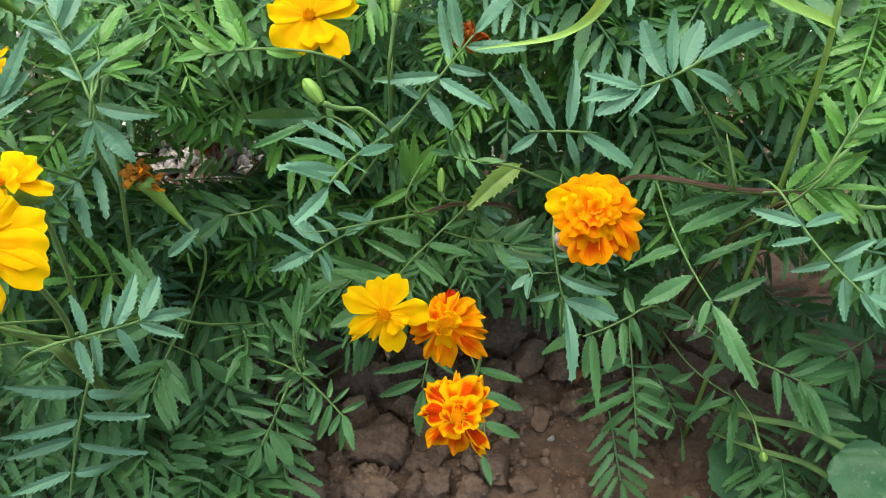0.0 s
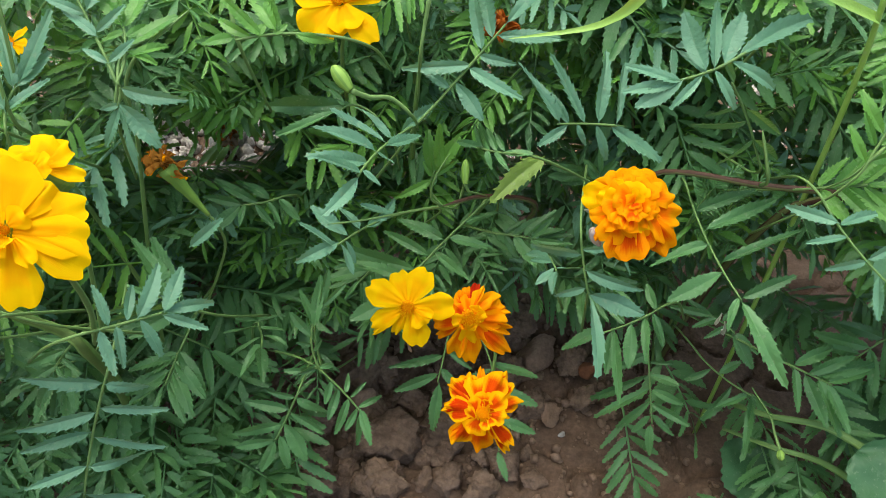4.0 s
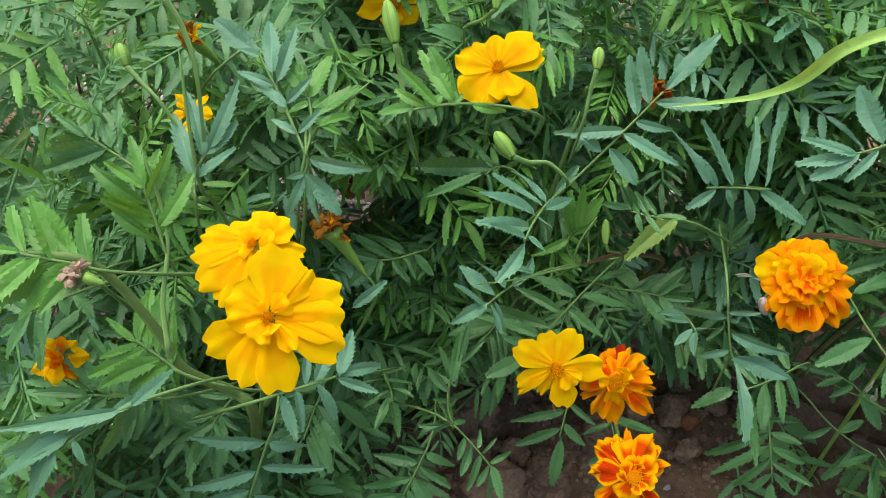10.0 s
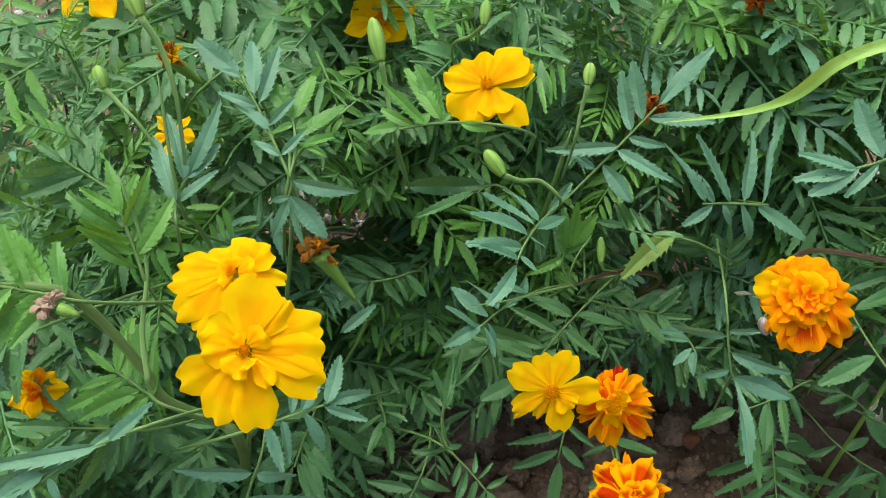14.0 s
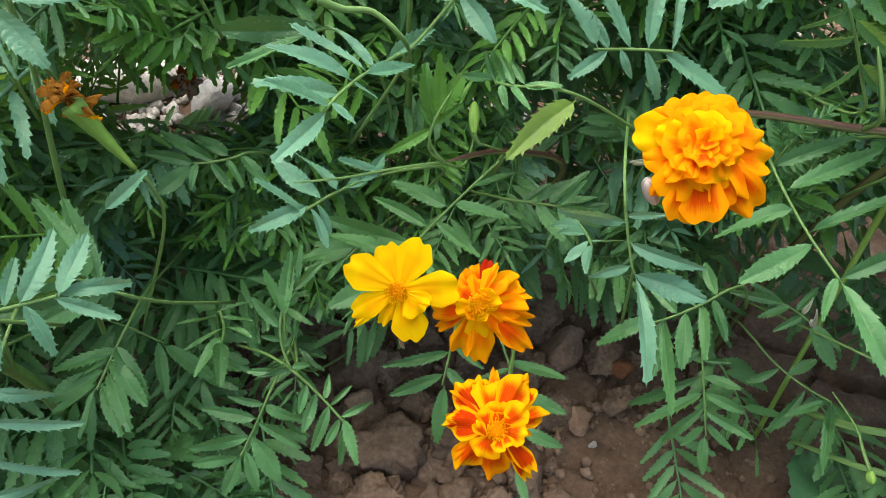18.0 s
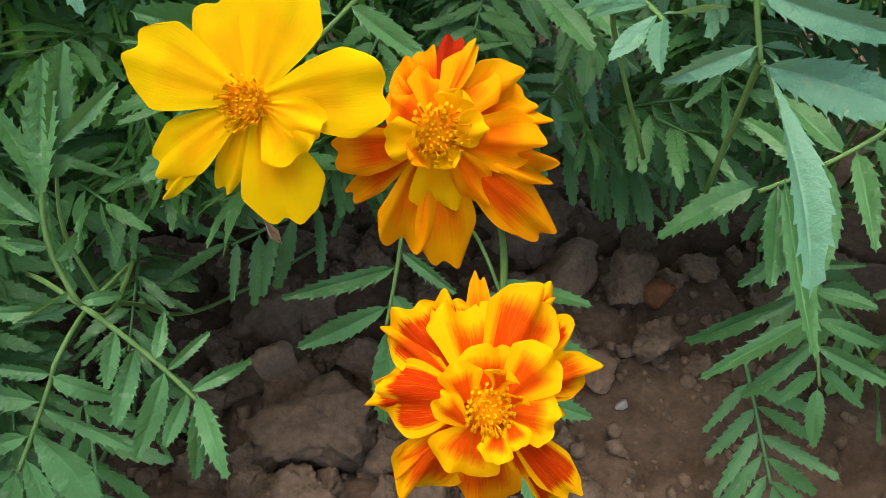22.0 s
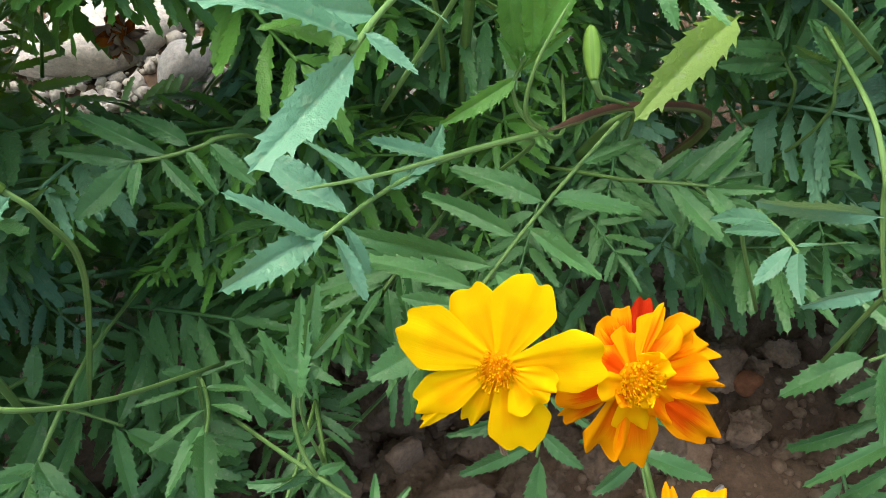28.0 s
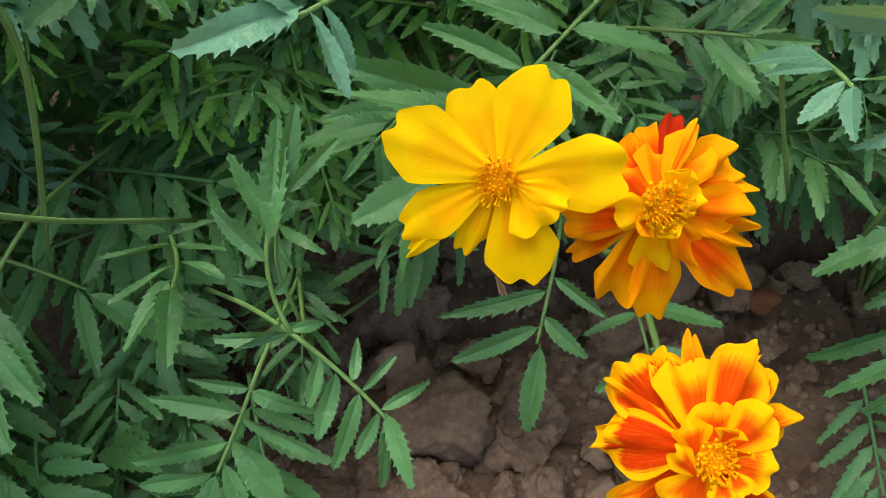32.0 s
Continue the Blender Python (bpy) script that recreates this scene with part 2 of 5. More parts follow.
def tube(name, points, r0, r1, mat, sides=8, k=6, ridge=0.08, radii=None, wobble=0.05):
    line = spline(points, k)
    verts, faces, stripe = [], [], []
    n = len(line)
    for i, q in enumerate(line):
        d = line[min(i + 1, n - 1)] - line[max(i - 1, 0)]
        f = frame_of(d, (0.2, -0.7, 0.7)).to_3x3()
        t = i / (n - 1)
        r = radii(t) if radii else r0 + (r1 - r0) * t
        r *= 1 + wobble * math.sin(i * 2.1)
        for s in range(sides):
            a = 2 * math.pi * s / sides
            rr = r * (1 + ridge * (1 if s % 2 else -1))
            verts.append(q + f @ Vector((rr * math.cos(a), 0, rr * math.sin(a))))
            stripe.append(1.0 if s % 4 in (1,) or s % 8 == 2 else 0.0)
    for i in range(n - 1):
        for s in range(sides):
            a, b = i * sides + s, i * sides + (s + 1) % sides
            faces.append((a, b, b + sides, a + sides))
    faces.append(tuple(range(sides))[::-1])
    faces.append(tuple((n - 1) * sides + s for s in range(sides)))
    return mesh_of(name, verts, faces, mat, {"stripe": stripe})


# ---- leaves ----
def leaflet_shape(seed, width, teeth, droop, fold, curl, fine=True):
    """A lance-shaped leaflet one unit long, base at the origin, along y, with small hooked teeth."""
    rnd = random.Random(seed)
    verts, faces, rib, lane, rows = [], [], [], [], []
    bulge = 0.84 + 0.07 * (seed % 5)
    across = (-1, -0.62, -0.14, 0, 0.14, 0.62, 1) if fine else (-1, 0, 1)

    def half(v):
        return width * 0.5 * max(0.0, math.sin(math.pi * (0.05 + 0.95 * v) ** bulge)) ** 0.85 + 0.006

    def height(x, y):
        return -droop * y * y + fold * abs(x) * (1 - 0.9 * abs(x)) + 0.03 * curl * math.sin(4.5 * y + seed) + 0.5 * curl * x * math.sin(3 * y + 2 * seed)

    stations = [(0.0, 0.008, 0.0), (0.045, 0.010, 0.0)]
    for i in range(teeth):
        v = 0.10 + 0.84 * i / teeth
        d = 0.84 / teeth
        k = rnd.uniform(0.45, 1.25) * (1 - 0.25 * i / teeth)
        w = half(v)
        if fine:
            stations.append((v, w * 0.94, 0.0))
            stations.append((v + 0.58 * d, half(v + 0.58 * d) * 0.99, 0.0))
            stations.append((v + 0.80 * d, half(v + 0.8 * d) + 0.034 * k, 0.038 * k))
        else:
            stations.append((v, w * 0.88, 0.0))
            stations.append((v + 0.62 * d, half(v + 0.62 * d) + 0.028 * k, 0.040))
    stations.append((0.965, 0.012, 0.0))
    for v, w, lean in stations:
        rows.append(len(verts))
        inner = min(w, half(v) * 0.97) if v > 0.06 else w
        for sx in across:
            x = sx * (w if abs(sx) == 1 else inner)
            y = v + (lean if abs(sx) == 1 else 0)
            dip = -0.005 if sx == 0 and fine else 0.0
            verts.append((x + 0.04 * math.sin(2.2 * v + seed), y, height(sx * inner, y) + dip))
            rib.append(abs(sx))
            lane.append(6.2832 * (9 * v - 1.6 * abs(sx)))
    tip = len(verts)
    verts.append((0.04 * math.sin(2.2 + seed), 1.0, height(0, 1.0)))
    rib.append(0.4)
    lane.append(56.5)
    c_n = len(across) - 1
    for a, b in zip(rows, rows[1:]):
        for c in range(c_n):
            faces.append((a + c, a + c + 1, b + c + 1, b + c))
    for c in range(c_n):
        faces.append((rows[-1] + c, rows[-1] + c + 1, tip))
    return verts, faces, rib, lane


KINDS = [(0.23, 8, 0.10, 0.46, 0.7), (0.26, 9, 0.18, 0.34, 1.1), (0.21, 8, 0.05, 0.60, 0.8), (0.28, 9, 0.14, 0.30, 1.3), (0.24, 8, 0.25, 0.52, 1.0), (0.20, 8, -0.04, 0.56, 0.7)]
SHAPES = [leaflet_shape(i, *k) for i, k in enumerate(KINDS)]
SMALL_SHAPES = [leaflet_shape(i + 10, w * 0.70, 7, d, f, c, False) for i, (w, t, d, f, c) in enumerate(KINDS)]
TONES = (LEAF, LEAF_YOUNG_LIT, LEAF_PALE, LEAF_YELLOWING)
LEAFLETS = [[mesh_of("leaflet", v, f, mat, {"rib": r, "lane": q}) for v, f, r, q in SHAPES] for mat in TONES]


def leaflet_poses(base, tip, pairs, length, spread, first, rnd, hint, sag=0.12):
    """The rachis line of a compound leaf and the pose of each of its leaflets."""
    b, e = Vector(base), Vector(tip)
    d = e - b
    z = frame_of(d, hint).to_3x3().col[2]
    total = d.length
    own = min(length * 1.05, total * 0.42)
    r_end = 1 - own / total
    mid = b + d * 0.5 + z * sag * total
    line = [b.lerp(mid, t).lerp(mid.lerp(e, t), t) for t in [i / 10 for i in range(11)]]

    def along(t):
        return b.lerp(mid, t).lerp(mid.lerp(e, t), t), (mid.lerp(e, t) - b.lerp(mid, t)).normalized()

    poses = []
    for i in range(pairs):
        u = i / max(1, pairs - 1)
        t = first + (r_end - 0.03 - first) * u if pairs > 1 else r_end * 0.7
        q, dirn = along(t)
        size = length * (0.72 + 0.5 * math.sin(math.pi * (0.2 + 0.62 * u)) - 0.12 * u) * rnd.uniform(0.86, 1.1)
        for side in (-1, 1):
            f = frame_of(dirn, z)
            ang = spread * rnd.uniform(0.85, 1.15) * (1 - 0.12 * u)
            m = f @ pose(0, 0, 0, 0, 0, -side * ang) @ pose(0, 0, 0, rnd.uniform(-16, 10), side * rnd.uniform(-12, 22), 0)
            s = size * rnd.uniform(0.92, 1.06)
            off = dirn * rnd.uniform(-0.012, 0.012) * total
            poses.append(Matrix.Translation(q + off) @ m @ Matrix.Scale(s, 4))
    q, dirn = along(r_end)
    last = (e - q)
    poses.append(Matrix.Translation(q) @ frame_of(last, z) @ pose(0, 0, 0, 0, rnd.uniform(-15, 15), 0) @ Matrix.Diagonal((last.length * 0.8, last.length, last.length, 1)))
    stop = int(r_end * 10)
    return [*line[:stop + 1], q], poses


def rachis(points, r0, r1, mat):
    return tube("leaf", points[::2] + [points[-1]] if len(points) > 4 else points, r0, r1, mat, 6, 2, 0.05)


def feature_leaf(plant, base, tip, pairs, length, spread, first, tone):
    """A compound leaf whose leaflets stand in even pairs."""
    rnd = random.Random(sum(ord(c) for c in str(base)))
    hint = Vector((rnd.uniform(-0.25, 0.25), -0.62 + rnd.uniform(-0.15, 0.15), 0.78))
    line, poses = leaflet_poses(base, tip, pairs, length, spread, first, rnd, hint, 0.06)
    b = Vector(base)
    root = Vector((plant.location.x, max(plant.location.y, b.y + 0.03), b.z - 0.05)) - b
    back = (root.normalized() * 0.4 + Vector((0, 0.45, -0.30)) + (b - line[2]).normalized() * 1.4).normalized()
    stalk = [b + back * 0.05 + Vector((0, 0.028, -0.022)), b + back * 0.022 + Vector((0, 0.004, -0.003))]
    ob = part("leaf", tube("leaf", stalk + line[::2] + [line[-1]], 0.0007, 0.00055, STEM, 6, 3, 0.05), plant)
    for m in poses:
        part("leaflet", LEAFLETS[tone][rnd.randrange(6)], ob, m)
    OUTER.extend(b.lerp(Vector(tip), t) for t in (0.1, 0.55, 1.0))
    return ob


def whole_leaf(seed, mat, lacy=False):
    """A whole compound leaf, one unit long along y, in one mesh: for the mass of foliage behind."""
    rnd = random.Random(seed)
    pairs = rnd.choice((7, 8, 9)) if lacy else rnd.choice((4, 5, 5, 6))
    line, poses = leaflet_poses((0, 0, 0), (0, 1, rnd.uniform(-0.25, 0.1)), pairs, rnd.uniform(0.20, 0.26) if lacy else rnd.uniform(0.30, 0.40), rnd.uniform(48, 66), 0.14, rnd, (0, 0, 1), rnd.uniform(0.04, 0.16))
    me = rachis(line, 0.011, 0.007, STEM)
    verts = [v.co.copy() for v in me.vertices]
    faces = [tuple(p.vertices) for p in me.polygons]
    rib, lane = [0.0] * len(verts), [0.0] * len(verts)
    for m in poses:
        v, f, r, q = SMALL_SHAPES[rnd.randrange(6)]
        o = len(verts)
        verts += [m @ Vector(p) for p in v]
        faces += [tuple(i + o for i in p) for p in f]
        rib += r
        lane += q
    bpy.data.meshes.remove(me)
    return mesh_of("leaf", verts, faces, mat, {"rib": rib, "lane": lane})


# The yellow-green ones have light shining through leaves put into their colour.
FILL = [whole_leaf(100 + i, LEAF) for i in range(9)] + [whole_leaf(200 + i, LEAF_YOUNG_LIT) for i in range(4)] + [whole_leaf(300 + i, LEAF_PALE) for i in range(2)]
LACY = [whole_leaf(400 + i, LEAF_YOUNG_LIT if i in (1, 3) else LEAF, True) for i in range(6)]


# ---- the bed: one sheet of dry cracked soil that runs on to the horizon ----
def ground_z(x, y):
    rise = 0.12 * min(max(y - 0.30, -0.25), 0.45)
    return -0.016 + rise


def soil_height(x, y):
    near = 1.0 / (1.0 + (x * x + (y - 0.35) ** 2) * 0.8)
    p = Vector((x, y, 0))
    h = 0.010 * noise.noise(p * 9) + 0.006 * noise.noise(p * 26 + Vector((7, 3, 0))) + 0.0028 * noise.noise(p * 70) + 0.0014 * noise.noise(p * 160)
    d, _ = noise.voronoi(Vector((x * 17 + 0.6 * noise.noise(p * 30), y * 17, 2.3)))
    crack = max(0.0, 1 - (d[1] - d[0]) / 0.11)
    return ground_z(x, y) + h * near - 0.011 * crack * near


def steps(fine0, fine1, fine, far):
    out = [fine0]
    while out[-1] < fine1:
        out.append(out[-1] + fine)
    s = fine
    up = [out[-1]]
    while up[-1] < far:
        s *= 1.16
        up.append(up[-1] + s)
    s = fine
    down = [fine0]
    while down[-1] > -far:
        s *= 1.16
        down.append(down[-1] - s)
    return down[:0:-1] + out + up[1:]


gx, gy = steps(-0.26, 0.30, 0.0035, 60), steps(0.14, 0.56, 0.0035, 60)
gv = [(x, y, soil_height(x, y)) for y in gy for x in gx]
nx = len(gx)
gf = [(j * nx + i, j * nx + i + 1, (j + 1) * nx + i + 1, (j + 1) * nx + i) for j in range(len(gy) - 1) for i in range(nx - 1)]
ground = new("ground", mesh_of("ground", gv, gf, SOIL))
tagged(ground, "dry brown cracked garden soil of the flower bed", "ground", kind="structure")

# ---- plants: leaves that stand out ----
plant_right = plant_at(0.16, 0.38, "green marigold with a large orange double bloom and drooping leaves")
plant_mid = plant_at(0.01, 0.44, "leafy marigold with yellow and red-orange blooms hanging over bare soil")
plant_left = plant_at(-0.22, 0.30, "tall marigold with golden-yellow blooms and bright green shoots")
OUTER = []


def leaf(plant, base, tip, face, tone, leaflets):
    """A compound leaf from base to tip, facing face; each leaflet runs from (x, y) to (x, y), millimetres across and along the leaf, the last one at its tip."""
    b, e = Vector(base), Vector(tip)
    f = frame_of(e - b, face)
    rnd = random.Random(len(LEAF_COUNT))
    LEAF_COUNT.append(1)
    at = Matrix.Translation(b) @ f
    ys = np.array([q[1] for q in leaflets])
    lean, bow = np.linalg.lstsq(np.stack([ys, ys * ys], 1), np.array([q[0] for q in leaflets]), rcond=None)[0]
    line = [at @ Vector((0.001 * (lean * y + bow * y * y), 0.001 * y, -0.0006)) for y in np.linspace(0, max(ys), 6)[1:]]
    back = (b - (line[0] if line else e)).normalized()
    down = f.to_3x3().col[2] * -1
    stalk = [b + back * 0.016 + down * 0.065, b + back * 0.010 + down * 0.016, b - f.to_3x3().col[2] * 0.0006]
    me = tube("leaf", stalk + line, 0.0007, 0.00055, STEM, 6, 4, 0.05)
    ob = part("leaf", me, plant)
    OUTER.extend((b, e, b.lerp(e, 0.5)))
    for i, (x0, y0, x1, y1) in enumerate(leaflets):
        p, q = Vector((0.001 * (lean * y0 + bow * y0 * y0), 0.001 * y0, 0)), Vector((0.001 * x1, 0.001 * y1, 0))
        ln = (q - p).length
        q.z += ln * rnd.uniform(-0.12, 0.10)
        last = i == len(leaflets) - 1
        m = frame_of(q - p, (rnd.uniform(-0.35, 0.35), rnd.uniform(-0.25, 0.25), 1))
        w = 4 * max(0.0032, min(0.24 * ln, 0.0062)) * rnd.uniform(0.85, 1.12) * (1.15 if last else 1.0)
        part("leaflet", LEAFLETS[tone][rnd.randrange(6)], ob, at @ Matrix.Translation(p) @ m @ Matrix.Diagonal((w, ln, ln, 1)))
        OUTER.append(at @ q.lerp(p, 0.3))
    return ob


LEAF_COUNT = []
leaf(plant_mid, (-0.0283, 0.3143, 0.2624), (-0.0602, 0.2409, 0.2708), (0.54, -0.14, 0.83), 2, [(4.1, 17.8, 26.2, 15.8), (4.1, 25.9, 32.7, 30.6), (3.8, 33.5, 31.3, 47.6), (3.2, 40.9, 22.7, 63.3), (1.2, 49.2, 19, 67.5), (1.6, 8.9, 0.9, -28.4), (1.4, 26.1, -6.5, 1.5), (1.8, 33.5, -6.9, 28.5), (2.5, 49.1, -8.6, 49.3), (2.2, 54, -0, 80.5)])
leaf(plant_mid, (-0.0282, 0.3168, 0.2597), (0.0378, 0.3362, 0.3360), (-0.34, -0.80, 0.49), 2, [(-1.6, 66, 0, 102.8), (1.3, 59.8, 24.5, 78.6), (1.2, 47.6, 16, 57.3), (1.7, 39.9, 29.8, 49.3), (1.4, 31, 23.1, 26), (0.4, 57.1, -22.8, 75.3), (0.5, 49.9, -23.8, 68.2), (-3.7, 43.2, -23.6, 16.1), (-1, 27.7, -19.6, 22.7)])
leaf(plant_mid, (0.0732, 0.3204, 0.2608), (0.0244, 0.3320, 0.2902), (0.12, -0.84, 0.53), 2, [(-15.9, 26.2, 0.5, 58.4), (-10.8, 20.9, -4.4, 37.6), (-6.7, 13.2, 9.8, 48.9), (-3.2, 7.7, 28.4, 24.2), (-0.1, 1.7, 29.6, 13.1), (-11.5, 17.7, -17.1, 7.6), (-6.8, 10.3, -18, -7.2), (-2.6, 3.6, -1.9, -33.1), (-14.3, 22.1, -29.9, 29.1)])
leaf(plant_right, (0.1069, 0.2802, 0.3226), (0.0577, 0.2729, 0.3092), (-0.09, -0.71, 0.70), 2, [(-2.4, 27, 8.7, 48.4), (-3.6, 28, -0, 51.5), (-3.7, 26.2, -6.8, 48.8), (-3.7, 19, -12.7, 35.2), (-4, 14.3, -21.4, 10), (-2.6, 7.2, -17.4, -10.3), (-2.5, 17.4, 24.4, 17.4), (-2.1, 14.9, 24, 4.1), (-1.7, 10, 16.6, -7.6), (-0.7, 3.3, 8.6, -31.7)])
leaf(plant_right, (0.1436, 0.3026, 0.2474), (0.1091, 0.2934, 0.3034), (0.34, -0.94, 0.06), 0, [(2.8, 35.9, -22.6, 51), (0.4, 23.9, -18.2, 17.9), (2.5, 49, -15.2, 52.2), (2.3, 24.6, 11, -6.6), (2.1, 43.4, 14.5, 16.8), (0.4, 62.4, 1.7, 79.1)])
leaf(plant_right, (0.1161, 0.3221, 0.2255), (0.1315, 0.2566, 0.2065), (-0.33, -0.33, 0.88), 0, [(0.4, 19.5, -30.6, 18.9), (0.9, 30.2, -39.6, 25.4), (6.4, 40.5, 34.3, 36.4), (3.3, 55.5, 33.3, 58), (0.7, 50.5, -43.3, 44.2), (0.7, 70.3, 12, 84.2), (0.2, 70.5, -29.2, 69.5), (-0.2, 72.3, -4.7, 117.4)])
leaf(plant_right, (0.0560, 0.2842, 0.2192), (0.0629, 0.2733, 0.1895), (-0.24, -0.93, 0.28), 2, [(0.7, 18.5, -28.1, 33.7), (1, 29.3, 19.3, 33.5), (0.7, 10.5, 26.5, 1.9), (0, 8.2, -15.1, 7.4), (0, 32.4, -26.3, 48.8)])
leaf(plant_right, (0.0628, 0.2736, 0.1898), (0.0657, 0.2309, 0.1784), (-0.11, -0.26, 0.96), 2, [(0, 0.3, 0, 44.3)])
leaf(plant_right, (0.0438, 0.3081, 0.1871), (0.0438, 0.2753, 0.1882), (-0.40, 0.03, 0.92), 2, [(-2.4, 6.6, 12.4, -5.1), (-3.4, 11.5, 10.1, 1.1), (-4, 15.8, 8.6, 22.4), (-5.7, 16.2, -18.2, 19.3), (-4.1, 18.3, -0.1, 33)])
leaf(plant_right, (0.1217, 0.3268, 0.1048), (0.1231, 0.2670, 0.0455), (-0.35, -0.66, 0.66), 0, [(-0.3, 17.8, 21.4, 30.5), (-0.9, 30.1, 40.1, 50.8), (-1, 38.4, 34.5, 61.4), (-1.5, 46.6, 22.3, 68.3), (-1.8, 57.4, 11.9, 68.7), (-0.7, 25.1, 11, 15.1), (-1.3, 23.6, -16.8, 23.1), (-1.4, 31, -19.8, 38), (-1.8, 41.3, -22.2, 50.9), (-2.3, 47.7, -25.7, 64.7), (-2.4, 55.9, -16.5, 70), (-1.8, 62.4, 0.3, 84.2)])
leaf(plant_right, (0.1141, 0.2944, 0.1591), (0.0556, 0.2829, 0.1353), (-0.26, -0.44, 0.86), 0, [(-2.1, 32.7, -23.8, 47), (-2.4, 30.7, -43.2, 46.8), (-2.5, 20.9, -25, 35), (-2, 14, -27.2, 22.7), (-0.7, 7.7, -21.4, 11.2), (-2.1, 24.7, 17.3, 32.2), (-1.5, 15.1, 20.7, 19.8), (-0.8, 6.1, 16.3, 2.9), (-1.2, 37.6, -0, 64.2)])
leaf(plant_right, (0.1530, 0.3228, 0.0918), (0.1892, 0.2753, 0.0639), (-0.29, -0.64, 0.71), 0, [(-1.6, 18.9, 17.7, 17), (-3.7, 34.2, 24, 44.4), (-11.2, 44.2, 13, 40.9), (-8.4, 45.8, 15.2, 75.3), (-11.1, 46.5, 1.2, 65.8), (-14.1, 47, -11.9, 67.2), (-4.4, 24.2, -19.2, 26.9)])
leaf(plant_right, (0.1412, 0.3221, 0.1274), (0.1803, 0.2903, 0.1076), (-0.16, -0.65, 0.74), 0, [(-6, 12.5, 7.4, -7.9), (-6.8, 15.4, -4.2, -3.8), (-7.5, 18.2, 6.6, 9.4), (-8.3, 21, -25, 20.4), (-8, 24.8, 7.4, 20.8), (-9.1, 30.8, -9.5, 51), (-7.6, 30.4, 0.7, 53.8)])
leaf(plant_mid, (-0.0790, 0.2639, 0.1369), (-0.0503, 0.2403, 0.0991), (0.44, -0.58, 0.69), 0, [(-1.7, 9.2, 8.1, 18.9), (-3, 15, 11.4, 26.9), (-4.3, 23.1, 13.9, 35.1), (-4.3, 30.7, 6.9, 38.5), (-4.5, 33.7, 7.2, 48.9), (-3.9, 19.3, -12.8, 11.9), (-5.5, 22.7, -18.2, 23.1), (-6.7, 31.2, -21.6, 35.3), (-6.1, 31.9, 0, 53)])
leaf(plant_mid, (-0.0927, 0.2653, 0.1159), (-0.1161, 0.2363, 0.0759), (0.06, -0.82, 0.56), 0, [(1.2, 13.1, 26.2, 19.6), (0.9, 22, 23.6, 38.8), (0.2, 32, 18.3, 48.5), (-0.5, 4.3, 16.9, 7.8), (-0.9, 4, -20.5, 6.1), (-1.9, 12.6, -25.1, 20.1), (-1.2, 20.5, -21.8, 40.7), (-1.5, 29.4, -15.2, 46.5), (-0.7, 32.8, 0.1, 55)])
leaf(plant_mid, (-0.0790, 0.2639, 0.1369), (-0.0710, 0.2885, 0.1884), (0.26, -0.89, 0.38), 0, [(-6.5, 25.6, -6.8, 54.6), (-4.5, 34.8, 0.2, 57.9), (-2.9, 37.4, 9.6, 50.2), (-7.6, 27, -14.7, 46.5), (-8.2, 19.5, -18.6, 33.3), (-5.3, 30.2, 0.1, 34.1), (-4.9, 14.4, -14.4, 14.9), (-3.2, 11.4, 0.2, 17), (-0.6, 0.8, -19.5, -2.2), (-1.7, 3.9, -15, -7.2), (0.7, 0.7, 8.5, 1.7)])
leaf(plant_mid, (-0.1216, 0.3042, 0.1298), (-0.1068, 0.2563, 0.1390), (0.06, 0.21, 0.98), 0, [(-4.7, -1.7, 11.8, -9.7), (-1.8, 5.7, 20, 7.2), (-0.1, 15.7, 16.9, 24.9), (-0.4, 22.2, 12.6, 40.4), (-4.7, -0.3, -16, -1.9), (-3.6, 5.1, -15.3, 11.1), (-2.8, 13.1, -14.1, 21.5), (-0.5, 24.3, -0.2, 51)])
leaf(plant_mid, (-0.0078, 0.3047, 0.1147), (-0.0188, 0.2666, 0.0674), (-0.11, -0.76, 0.64), 0, [(0, 8.7, 32.8, 24.6), (0.8, 21.1, 27.5, 37.5), (-0.2, 5.7, -18.9, 13.3), (0.4, 17.5, -16.1, 28.4), (0.6, 26.9, -0, 61.8)])
leaf(plant_mid, (0.0170, 0.3190, 0.0938), (0.0293, 0.2453, 0.0519), (-0.06, -0.50, 0.86), 0, [(-1.7, 12.3, -31.8, 26), (-3.7, 27.4, -28.9, 41.9), (-3.6, 46.2, -24.2, 59.6), (-2.1, 15.4, 16.7, 21.6), (-3.3, 30.3, 16.4, 39.1), (-2.8, 47.5, 16, 56.2), (1.7, 66.4, -0, 85.7)])
leaf(plant_mid, (0.0138, 0.3390, 0.1972), (-0.0639, 0.2777, 0.1657), (0.01, -0.47, 0.88), 0, [(-0.9, 19.7, -9.6, -0.1), (-2.9, 32.5, -22.2, 15.2), (-4.7, 43.3, -28.5, 39.9), (-0.5, 36.1, 25.2, 46.6), (-2.6, 47.7, 27, 57.9), (-5.2, 58.3, 33.6, 80.1), (-6.7, 67.2, 32.5, 85.8), (-5.5, 59.6, -26.1, 61.3), (-7.3, 71.9, 8.7, 81.6), (-8.4, 79.2, -0, 103.9)])
